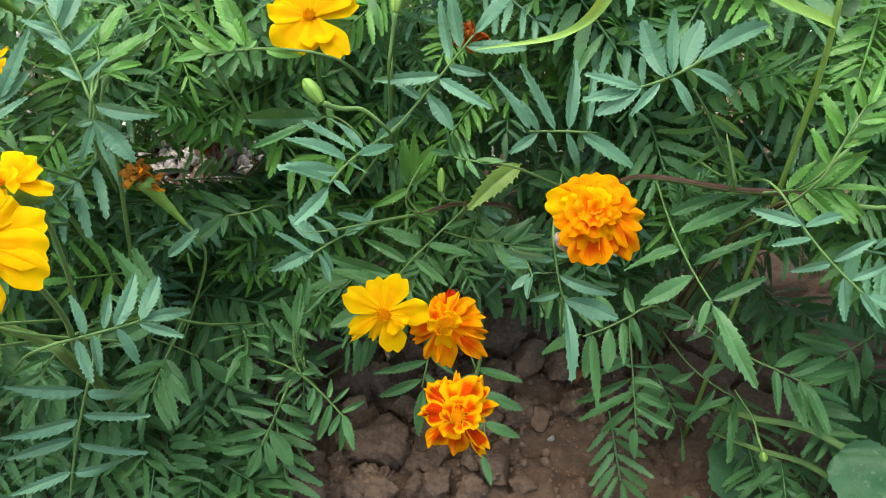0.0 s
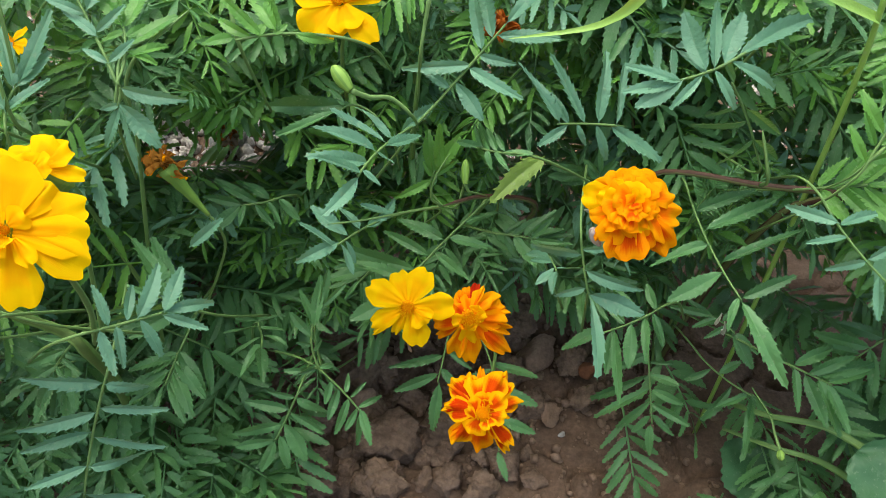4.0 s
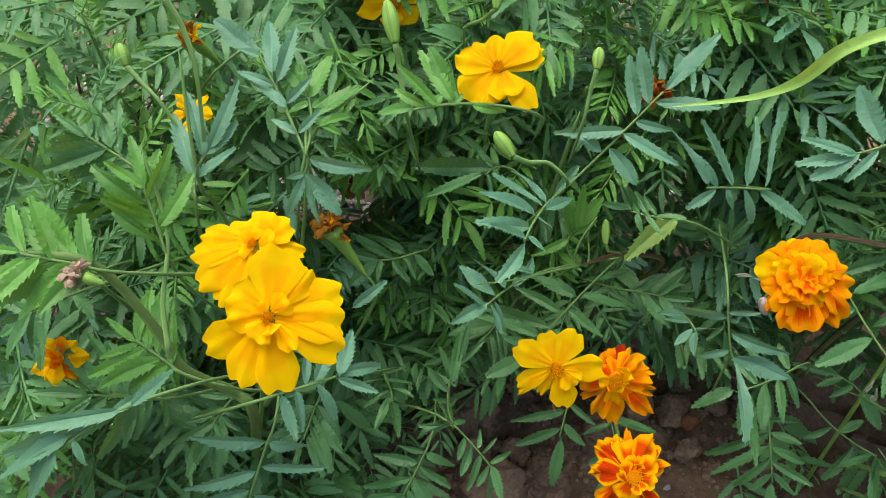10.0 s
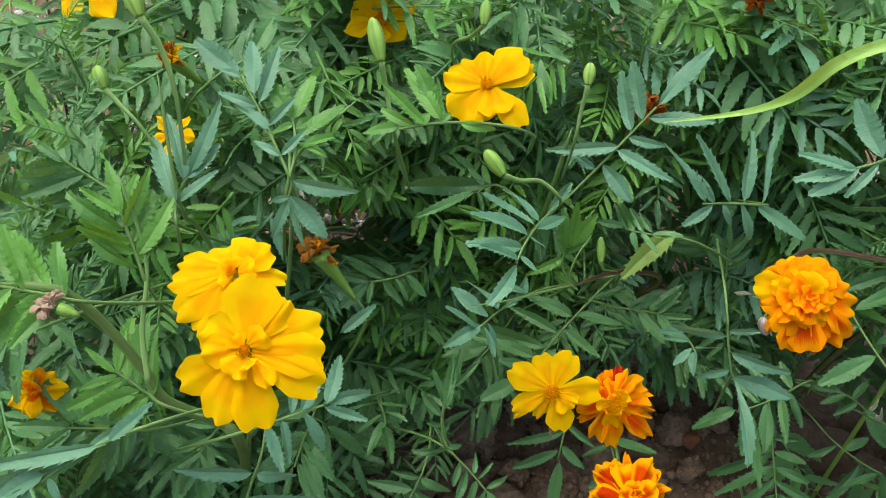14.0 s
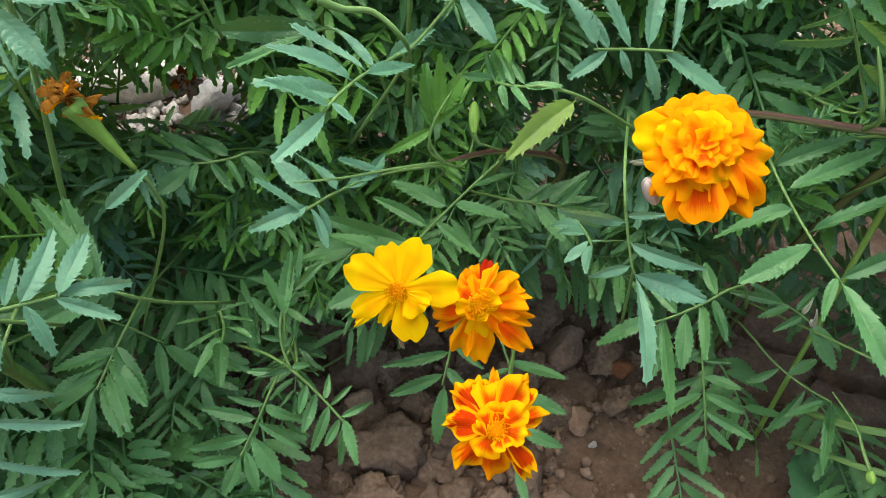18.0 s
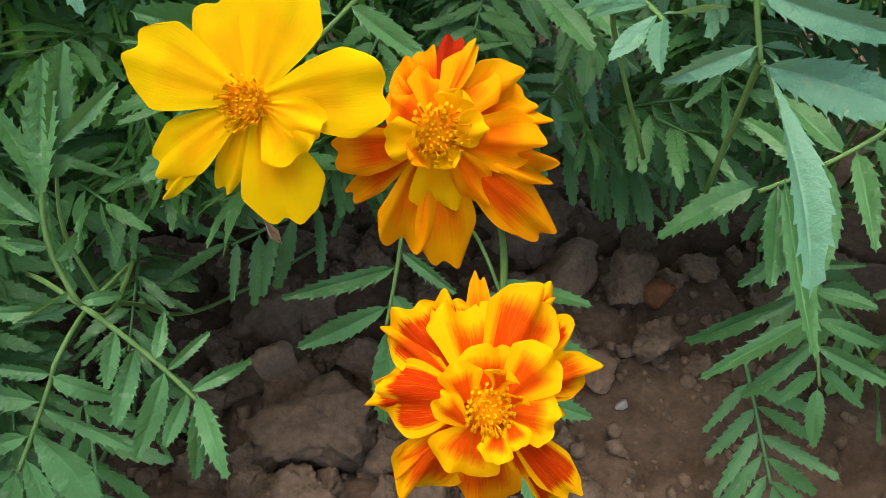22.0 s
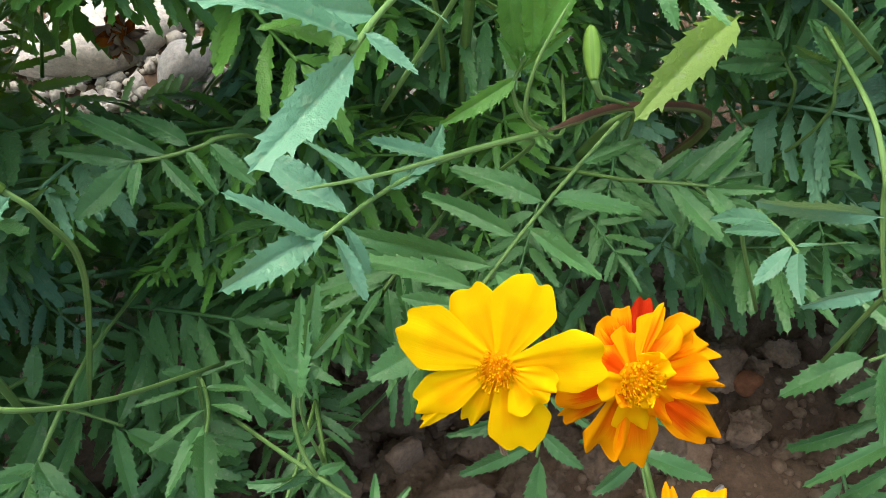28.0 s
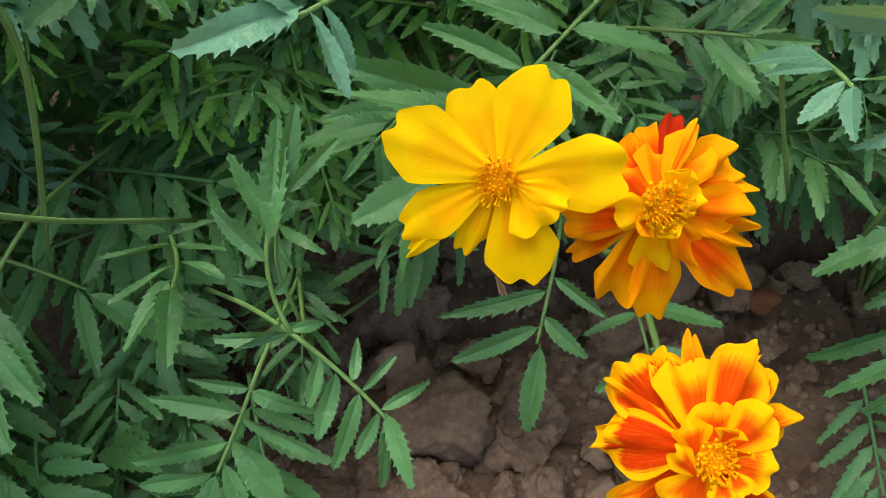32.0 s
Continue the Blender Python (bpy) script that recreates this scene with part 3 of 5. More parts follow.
leaf(plant_mid, (-0.0144, 0.3273, 0.2008), (-0.0823, 0.2590, 0.2239), (0.58, -0.33, 0.74), 2, [(4.4, 33.4, 16.4, 50.3), (4.7, 57.6, 24.7, 64.2), (1.7, 64.9, 24.8, 73.9), (0.8, 73.5, 15.7, 91.3), (3.2, 52, 5.1, 36.3), (3.4, 45, 13.6, 23.1), (0.3, 68, -11.9, 64.8), (-0.4, 71.3, -16.6, 69.2), (-0.1, 72.6, 0, 99.1)])
leaf(plant_left, (-0.1007, 0.3344, 0.2021), (-0.1446, 0.3254, 0.2074), (0.21, -0.56, 0.80), 0, [(-2, 8.6, 11.8, 26.3), (-2.5, 13.4, 10.8, 38.5), (-4.4, 23, 0, 45.1), (-4.9, 23.7, -17.6, 41.8), (-5, 21.8, -17.2, 24.8), (-4.5, 15.8, -19.7, 6.9), (-3.8, 9.8, -15.7, 1.5), (-2.6, 3, -13.8, -8.4)])
leaf(plant_left, (-0.1572, 0.1986, 0.2393), (-0.1108, 0.2269, 0.2288), (0.46, -0.48, 0.74), 2, [(-1.9, 33.2, -19.7, 44.8), (-1.6, 22.9, -22.7, 37), (-1.9, 19.7, -16.5, 25.5), (-1.5, 12, -19.2, 9.4), (1, 23.4, 16.9, 29), (0.7, 14.7, 17.7, 15.2), (0.6, 9.3, 19.8, 9.3), (-0.4, 32.9, 11.2, 49.2), (-0.9, 33, 0.1, 55.7)])
leaf(plant_left, (-0.1803, 0.3007, 0.1288), (-0.1248, 0.2927, 0.0901), (0.46, -0.45, 0.76), 0, [(-3.4, 17.9, -33.8, 13.6), (-3.2, 30.6, -28.5, 30.7), (1.2, 0.7, 29.1, -3.6), (-1.8, 9.1, 33.9, 10.2), (-0.6, 18.6, 36.8, 23.2), (-2.5, 31, 21.2, 48.8), (-2.4, 4.4, -18.1, -1.9), (-3.5, 33.5, -0.1, 68.4)])
leaf(plant_left, (-0.1599, 0.2145, 0.2014), (-0.1865, 0.1786, 0.1130), (0.27, -0.92, 0.29), 2, [(1.4, 9.2, -18.6, 11.1), (1.4, 9.2, 35.4, 12.5), (0.8, 24.7, -29.1, 20.7), (2.7, 24.9, 33.8, 36), (1.6, 40.8, -30.9, 38.7), (2, 36.9, 31.8, 49.1), (1.7, 54.9, -26.8, 50.7), (2.7, 54.7, 27.2, 72.4), (1.4, 70.8, -25.7, 73.4), (2.1, 70.8, 28, 88.8), (1.8, 74.3, 0.5, 99)])
leaf(plant_left, (-0.1822, 0.2365, 0.1956), (-0.2033, 0.2113, 0.1697), (0.06, -0.74, 0.67), 0, [(1.5, 4.1, 17.3, 10.7), (1.5, 9, 14.1, 25.5), (1.9, 16.2, 10.4, 33.8), (1.3, 10.2, -10.7, 8.5), (1.9, 14.3, -10.9, 14.6), (1.7, 18.6, -9.1, 23.8), (2.4, 20.9, -0, 41.8)])
leaf(plant_left, (-0.2436, 0.2491, 0.2542), (-0.2815, 0.2341, 0.2333), (-0.02, -0.79, 0.61), 0, [(0.6, 5.6, 16.2, 16.3), (0.6, 11.1, 14.1, 31.6), (-1.1, 12.3, -9.6, 15.6), (0.4, 21.6, -9.8, 26.4), (-0.4, 6.3, -17.1, 5.5), (0.6, 22.4, 0.7, 46.9)])
leaf(plant_left, (-0.1426, 0.2659, 0.3132), (-0.1507, 0.2559, 0.2873), (-0.07, -0.92, 0.38), 2, [(-1.8, 2.5, -28.4, -0.7), (-2.4, 8.4, -20.2, 23.6), (-1.8, 9.9, -13.7, 27.7), (-0.5, 8.6, 4.5, 13.7), (-1.7, 10.6, 0, 28.8)])
leaf(plant_left, (-0.1426, 0.2651, 0.3120), (-0.1815, 0.3061, 0.3551), (0.18, -0.62, 0.76), 2, [(1, 8.3, -4.6, 20.7), (2.4, 19.6, -2.2, 38.2), (3.7, 29.7, -6.8, 43.4), (4.7, 34.6, 17.6, 61.3), (4.9, 31.8, 26.3, 49.7), (2.7, 22.2, 19.7, 26.7), (1.6, 9.3, 15.3, 12.7), (5, 44, -1.1, 51.2), (5, 45.3, -1, 70.2)])
leaf(plant_left, (-0.1426, 0.2651, 0.3120), (-0.1613, 0.3032, 0.3392), (0.17, -0.52, 0.84), 1, [(5.4, 9.6, 23.5, 13.8), (7.5, 15.6, 31.4, 22.5), (6.7, 13.1, 17, 5), (8.2, 19.3, 18.1, 23.3), (8.3, 20.6, -1.8, 20.7), (8.5, 23.2, 25.1, 41.2), (9.3, 24.4, 10.9, 38.8), (8.5, 23.2, -0, 50.4)])
leaf(plant_left, (-0.1877, 0.2554, 0.2946), (-0.1738, 0.2947, 0.3299), (0.29, -0.69, 0.66), 2, [(-3.5, 7.3, -21.6, 31.8), (-2.3, 8.5, 7.5, 27.3), (-2.8, 17.4, -17.4, 43.3), (-1.9, 18.9, 6.9, 36.6), (-1.7, 21, 0, 54.7)])
leaf(plant_mid, (-0.0532, 0.2942, 0.3179), (-0.1169, 0.2910, 0.3178), (0.04, -0.79, 0.62), 1, [(2.8, 31.1, 28.2, 46.5), (1.9, 35.9, 18.4, 54.9), (1.2, 40.7, 9.4, 56.6), (4.7, 28.8, 28.7, 39.4), (1.7, 22.8, -0.7, 7.2), (1.9, 32.3, 7.1, 26.4), (0.5, 39.5, 5.9, 34.7), (0.7, 47.9, -0.2, 63.8)])
leaf(plant_right, (0.0220, 0.2979, 0.2591), (-0.0064, 0.3196, 0.2513), (-0.56, -0.49, 0.67), 0, [(-0.8, 15.7, 12.2, 29.3), (-0.5, 19.7, 10.8, 33.4), (-1.1, 11.3, 9.4, 23.5), (-1.8, 16.7, -10.4, 12.2), (-1.8, 12.9, -8.6, 1.2), (-1.7, 7.9, 1.4, -7), (-1, 6.9, 8.9, 18.1), (-2, 21, 0, 36.6)])
leaf(plant_mid, (-0.0117, 0.3243, 0.2039), (-0.0139, 0.3320, 0.2545), (-0.06, -0.99, 0.15), 1, [(-7.3, 17.8, -27.1, 4.8), (-6, 20.8, -7.4, 45.5), (-3.7, 22.9, -0.3, 51.2), (-3.1, 21.3, 10.5, 42.7), (-4.9, 19.6, 8.2, 28.7), (-5.4, 18.7, -11, 27.9)])
leaf(plant_left, (-0.0452, 0.3245, 0.2591), (-0.0972, 0.3158, 0.2557), (0.06, -0.64, 0.77), 0, [(10.7, 11.6, 17.6, 57.1), (7.9, 16.3, 20.4, 23.3), (6.1, 19.8, -5.5, 18.2), (7.4, 20.7, -0.2, 52.9)])
leaf(plant_right, (0.1543, 0.2689, 0.2611), (0.2013, 0.2229, 0.2299), (-0.23, -0.70, 0.68), 2, [(2.6, 16.8, 13.7, -5.3), (4.3, 23.9, 18.8, 13.1), (6.5, 36.5, 21.8, 29), (8, 45, 20.6, 59), (4.6, 53, 10.1, 71.3), (5.1, 35.1, -16, 42.3), (1.7, 17.6, -14.5, 23.9), (7.7, 48, -11.8, 53.5), (3.4, 56.7, -1.7, 74.2)])
leaf(plant_left, (-0.1834, 0.1808, 0.2653), (-0.2335, 0.1508, 0.2372), (-0.01, -0.68, 0.74), 2, [(4, 13.3, 5, -6.6), (5.2, 14.9, 26, 53.9), (6.4, 23.9, 19.8, 61.3), (7.4, 35.5, 14.8, 67), (5.5, 20.9, 4, 5.1), (7, 36.6, -3.4, 38.8), (7.2, 41.8, -0, 64.9)])
feature_leaf(plant_right, (0.17, 0.271, 0.268), (0.192, 0.292, 0.315), 5, 0.019, 50, 0.15, 1)
feature_leaf(plant_right, (0.255, 0.295, 0.138), (0.21, 0.279, 0.105), 4, 0.026, 55, 0.15, 0)
feature_leaf(plant_right, (0.16, 0.295, 0.242), (0.203, 0.273, 0.263), 4, 0.022, 50, 0.2, 1)
feature_leaf(plant_right, (0.184, 0.284, 0.126), (0.235, 0.26, 0.114), 4, 0.03, 50, 0.2, 0)
feature_leaf(plant_mid, (0.017, 0.34, 0.172), (0.06, 0.328, 0.174), 4, 0.02, 55, 0.2, 0)
feature_leaf(plant_mid, (-0.048, 0.336, 0.153), (-0.069, 0.306, 0.149), 3, 0.028, 50, 0.2, 0)
feature_leaf(plant_mid, (0.0823, 0.3528, 0.1838), (0.0773, 0.3574, 0.2228), 5, 0.016, 48, 0.15, 0)
feature_leaf(plant_mid, (0.0832, 0.3785, 0.1749), (0.0645, 0.3849, 0.2041), 4, 0.02, 55, 0.2, 0)
feature_leaf(plant_mid, (0.0418, 0.3688, 0.15), (0.0633, 0.3383, 0.1463), 4, 0.02, 58, 0.2, 0)
feature_leaf(plant_left, (-0.203, 0.205, 0.301), (-0.248, 0.201, 0.316), 5, 0.024, 58, 0.12, 1)
feature_leaf(plant_left, (-0.19, 0.224, 0.291), (-0.202, 0.244, 0.333), 5, 0.021, 42, 0.15, 1)
feature_leaf(plant_left, (-0.207, 0.259, 0.305), (-0.246, 0.275, 0.323), 5, 0.025, 52, 0.15, 0)
feature_leaf(plant_left, (-0.185, 0.2, 0.252), (-0.221, 0.22, 0.261), 4, 0.024, 55, 0.15, 1)
feature_leaf(plant_left, (-0.232, 0.219, 0.274), (-0.258, 0.211, 0.266), 4, 0.022, 55, 0.2, 0)
feature_leaf(plant_left, (-0.203, 0.212, 0.221), (-0.25, 0.2, 0.238), 4, 0.03, 55, 0.2, 0)
feature_leaf(plant_left, (-0.131, 0.253, 0.195), (-0.158, 0.247, 0.218), 4, 0.03, 50, 0.2, 0)
feature_leaf(plant_left, (-0.194, 0.251, 0.163), (-0.217, 0.227, 0.166), 4, 0.026, 60, 0.2, 0)
feature_leaf(plant_left, (-0.152, 0.279, 0.149), (-0.165, 0.233, 0.128), 4, 0.028, 55, 0.2, 0)
feature_leaf(plant_left, (-0.184, 0.328, 0.323), (-0.15, 0.35, 0.333), 4, 0.022, 50, 0.2, 0)


# ---- blooms ----
def petal_shape(seed, width, lobes, notch, ruffle, cup, curl, narrow=0.22, blunt=0.006, grow=1.9, end=0.66):
    """A petal one unit long along y; 'edge' runs from 0 in its heart to 1 at its rim."""
    rnd = random.Random(seed)
    ph = rnd.uniform(0, 6)
    nu, nv = 17, 14
    verts, faces, edge, pu, pv = [], [], [], [], []
    for j in range(nv):
        v = 1 - (1 - j / (nv - 1)) ** 1.7
        w = width * 0.5 * (narrow + (1 - narrow) * math.sin(min(1.0, v * 1.15) * math.pi * 0.5) ** grow)
        w *= math.sqrt(max(0.0, 1 - (max(0, v - end) / (1 - end + blunt)) ** 2))
        for i in range(nu):
            u = 2 * i / (nu - 1) - 1
            rim = 1 - 0.24 * u ** 4 - 0.7 * notch * math.exp(-((u - 0.2 * math.sin(ph)) / 0.22) ** 2) + (lobes * math.cos(1.7 * math.pi * u + ph) * 0.4 + 0.012 * math.sin(9 * u + 3 * ph)) * (1 - 0.7 * u * u)
            y = v * (1 - (1 - rim) * v)
            x = u * w * (1 + 0.07 * math.sin(3 * v + ph) + 0.05 * v * math.sin(7 * v + 2 * ph))
            z = cup * v * v - curl * max(0, v - 0.45) ** 2 + 0.75 * ruffle * v * v * math.sin(4.6 * u + ph + 1.2 * v) + 0.25 * ruffle * v ** 3 * math.sin(8 * u + 2 * ph)
            z += 0.02 * math.cos(10 * u) * (1 - v)
            verts.append((x, y, z))
            pu.append(u * 4.5)
            pv.append(v * 0.5)
            edge.append(max(abs(u) ** 2.0, ((v - 0.15) / 0.85) ** 2.4 if v > 0.15 else 0))
    for j in range(nv - 1):
        for i in range(nu - 1):
            a = j * nu + i
            faces.append((a, a + 1, a + nu + 1, a + nu))
    return verts, faces, edge, pu, pv


PETAL_KINDS = {
    "broad": [petal_shape(i, w, l, n, r, c, k) for i, (w, l, n, r, c, k) in enumerate([(0.94, 0.03, 0.05, 0.05, 0.04, 0.25), (1.0, 0.04, 0.03, 0.07, 0.02, 0.35), (0.88, 0.03, 0.06, 0.06, 0.06, 0.20)])],
    "frill": [petal_shape(20 + i, w, l, n, r, c, k, 0.25, 0.012, 1.5, 0.62) for i, (w, l, n, r, c, k) in enumerate([(1.0, 0.03, 0.05, 0.12, 0.10, 0.6), (1.1, 0.04, 0.02, 0.14, 0.05, 0.8), (0.9, 0.03, 0.06, 0.10, 0.15, 0.5), (1.15, 0.04, 0.05, 0.13, 0.0, 0.7)])],
    "spoon": [petal_shape(80 + i, w, l, n, r, c, k, 0.24, 0.20, 1.25, 0.80) for i, (w, l, n, r, c, k) in enumerate([(0.80, 0.045, 0.06, 0.06, 0.05, 0.3), (0.86, 0.06, 0.03, 0.08, 0.03, 0.4), (0.74, 0.05, 0.08, 0.07, 0.06, 0.25)])],
    "ruffle": [petal_shape(100 + i, w, l, n, r, c, k, 0.26, 0.24, 1.15, 0.80) for i, (w, l, n, r, c, k) in enumerate([(1.05, 0.05, 0.07, 0.16, 0.10, 0.4), (1.2, 0.06, 0.04, 0.19, 0.05, 0.5), (0.95, 0.05, 0.09, 0.15, 0.14, 0.3), (1.15, 0.06, 0.06, 0.20, 0.0, 0.45)])],
    "scallop": [petal_shape(140 + i, w, l, n, r, c, k, 0.42, 0.22, 1.0, 0.80) for i, (w, l, n, r, c, k) in enumerate([(0.95, 0.06, 0.06, 0.09, 0.10, 0.55), (1.05, 0.08, 0.10, 0.12, 0.05, 0.70), (0.88, 0.05, 0.03, 0.08, 0.14, 0.45), (1.0, 0.09, 0.12, 0.14, 0.0, 0.60)])],
    "curl": [petal_shape(40 + i, w, l, n, r, c, k) for i, (w, l, n, r, c, k) in enumerate([(0.8, 0.1, 0.05, 0.12, 0.45, 0.0), (0.9, 0.12, 0.0, 0.16, 0.60, 0.3)])],
    "limp": [petal_shape(60 + i, w, l, n, r, c, k) for i, (w, l, n, r, c, k) in enumerate([(0.45, 0.2, 0.1, 0.30, 0.5, 0.9), (0.35, 0.2, 0.1, 0.25, -0.3, 0.9)])],
}
PETAL_WIDTHS = {k: [max(abs(p[0]) for p in shape[0]) * 2 for shape in shapes] for k, shapes in PETAL_KINDS.items()}
PETAL_MESHES = {}


def petal_mesh(kind, i, mat):
    key = (kind, i, mat.name)
    if key not in PETAL_MESHES:
        v, f, e, pu, pv = PETAL_KINDS[kind][i]
        PETAL_MESHES[key] = mesh_of("petal", v, f, mat, {"edge": e, "pu": pu, "pv": pv})
    return PETAL_MESHES[key]


def face_frame(centre, normal):
    """x to the viewer's right, y up the bloom's face, z out of it."""
    n = Vector(normal).normalized()
    up = (Vector((0, 0, 1)) - n * n.z).normalized()
    right = up.cross(n)
    return Matrix.Translation(centre) @ Matrix((right, up, n)).transposed().to_4x4()


def disc_mesh(seed, radius, count, height):
    """The crowded tube florets in a bloom's heart: open, flared ones outside, closed beads in the middle."""
    rnd = random.Random(seed)
    verts, faces, edge = [], [], []
    for j in range(5):
        for s in range(12):
            b = 2 * math.pi * s / 12
            rr = radius * (1.0, 0.95, 0.75, 0.4, 0.02)[j]
            verts.append(Vector((rr * math.cos(b), rr * math.sin(b), height * (-0.3, 0.15, 0.35, 0.42, 0.45)[j])))
            edge.append(0.0)
    for j in range(4):
        for s in range(12):
            p, q = j * 12 + s, j * 12 + (s + 1) % 12
            faces.append((p, q, q + 12, p + 12))
    for i in range(count):
        t = (i + 0.5) / count
        r = radius * math.sqrt(t)
        a = i * 2.39996
        lean = Vector((math.cos(a), math.sin(a), 0)) * (0.10 + 0.45 * t) + Vector((rnd.uniform(-.22, .22), rnd.uniform(-.22, .22), 1))
        inner = t < 0.25
        h = height * (rnd.uniform(0.55, 0.7) if inner else rnd.uniform(0.75, 1.35))
        m = Matrix.Translation((r * math.cos(a), r * math.sin(a), 0)) @ frame_of(lean, (0.3, 0.2, 0.1))
        w = radius * rnd.uniform(0.060, 0.085)
        o = len(verts)
        rings = ((0, 0.8, 0.3), (0.6 * h, 0.9, 0.4), (0.9 * h, 1.0, 0.5), (h, 0.6, 0.6), (1.03 * h, 0.2, 0.6)) if inner else ((0, 0.5, 0.3), (0.7 * h, 0.6, 0.5), (0.88 * h, 1.0, 0.8), (h, 1.35, 1.0), (0.88 * h, 0.3, 0.5))
        for k, (y, ww, e) in enumerate(rings):
            for s in range(5):
                b = 2 * math.pi * s / 5
                flare = 1.35 if k == 3 and not inner and s % 2 else 1.0
                verts.append(m @ Vector((w * ww * flare * math.cos(b), y, w * ww * flare * math.sin(b))))
                edge.append(e)
        for j in range(4):
            for s in range(5):
                p, q = o + j * 5 + s, o + j * 5 + (s + 1) % 5
                faces.append((p, q, q + 5, p + 5))
        faces.append(tuple(o + 20 + s for s in range(5)))
    return mesh_of("disc", verts, faces, FLORET, {"edge": edge})


def calyx_mesh(base, neck, r, mat=None, cone=False):
    """The ribbed green cup under a bloom, thinning into its stalk."""
    points = [base, Vector(base).lerp(Vector(neck), 0.35), Vector(base).lerp(Vector(neck), 0.7), neck]

    def cup(t):
        if cone:
            return r * (1.0 - 0.74 * min(1.0, 1.1 * t) ** 0.85)
        return r * (0.55 + 0.65 * math.sin(math.pi * min(1, 0.25 + t)) if t < 0.75 else 0.55 * (1 - t) / 0.25 + 0.22)

    return tube("bloom", points, r, r * 0.3, mat or BUD, 12, 4, 0.13 if cone else 0.06, cup)


def bloom(plant, centre, normal, radius, petals, disc, seed, label, calyx=0.022, cup=0.0):
    """petals: (angle, length, width, lift, raise, kind, material), lengths in radii, angles in degrees from the viewer's right."""
    rnd = random.Random(seed)
    f = face_frame(centre, normal)
    n = f.to_3x3().col[2].normalized()
    head = part("bloom", calyx_mesh(Vector(centre) - n * 0.001, Vector(centre) - n * calyx, cup or radius * 0.24, None, cup > 0), plant, None, label)
    for a, ln, wd, lift, up, kind, mat in petals:
        i = rnd.randrange(len(PETAL_KINDS[kind]))
        s = radius * ln
        m = f @ Matrix.Translation((0, 0, up * radius)) @ pose(0, 0, 0, 0, 0, a - 90) @ Matrix.Translation((0, radius * 0.05, 0)) @ pose(0, 0, 0, lift, rnd.uniform(-14, 14), 0) @ Matrix.Diagonal((s * wd, s, s, 1))
        part("petal", petal_mesh(kind, i, mat), head, m)
    if disc:
        part("disc", disc_mesh(seed, radius * disc, 84, radius * (0.10 + 0.30 * disc)), head, f @ Matrix.Translation((0, 0, radius * 0.05)), "crowded golden tube florets")
    return head


def ring(count, start, length, width, lift, up, kind, mats, seed, jitter=8):
    rnd = random.Random(seed)
    return [(start + 360 * i / count + rnd.uniform(-jitter, jitter), length * rnd.uniform(0.80, 1.14), width * rnd.uniform(0.82, 1.15), lift + rnd.uniform(-13, 13), up, kind, mats[rnd.randrange(len(mats))]) for i in range(count)]


BACK, MIDDLE, FRONT, HEART = (-0.0012, -0.0024, 0.30, 1.0), (0.0002, -0.0005, 0.36, 0.75), (0.0010, 0.0026, 0.55, 0.3), (0.0014, 0.0042, 0.72, 0.0)
HEADS = {}


def flower(plant, centre, normal, disc, seed, label, loose=1.0, drop=0.0):
    """A bloom's cup and disc; its petals follow, layer by layer."""
    f = face_frame(centre, normal)
    n = f.to_3x3().col[2].normalized()
    head = part("bloom", calyx_mesh(Vector(centre) - n * (0.003 + 0.3 * drop), Vector(centre) - n * (0.024 + 0.3 * drop), 0.0046), plant, None, label)
    part("disc", disc_mesh(seed, 0.0155 * disc, 84, 0.0155 * (0.10 + 0.30 * disc)), head, f @ Matrix.Translation((0, 0, 0.0008 if loose == 1 else 0.0022)), "crowded golden tube florets")
    HEADS[head.name] = (f, seed, loose, drop)
    return head


def petals(head, layer, rows):
    """Petals from (x, y) to (x, y) on the bloom's face, with their width, in millimetres."""
    f, seed, loose, drop = HEADS[head.name]
    rnd = random.Random(seed * 10 + len(rows) + int(100 * abs(rows[0][2])))
    low, high, keep, hang = layer
    low, high = low - 0.35 * hang * drop, high - hang * drop
    if loose > 1:
        keep = 0.45 + 0.55 * keep
    for x0, y0, x1, y1, w, kind, mat in rows:
        p = Vector((0.001 * x0 * keep, 0.001 * y0 * keep, low + rnd.uniform(-0.0004, 0.0004)))
        q = Vector((0.001 * x1, 0.001 * y1, high + rnd.uniform(-0.0012, 0.0008) * loose))
        ln = (q - p).length
        i = rnd.randrange(len(PETAL_KINDS[kind]))
        wide = PETAL_WIDTHS[kind][i]
        m = frame_of(q - p, (rnd.uniform(-0.22, 0.22) * loose, rnd.uniform(-0.22, 0.22) * loose, 1))
        part("petal", petal_mesh(kind, i, mat), head, f @ Matrix.Translation(p) @ m @ Matrix.Diagonal((0.001 * w / wide * (0.95 if kind == "spoon" else 1.25), 0.99 * ln, ln * (0.5 if kind == "spoon" else 0.85), 1)))


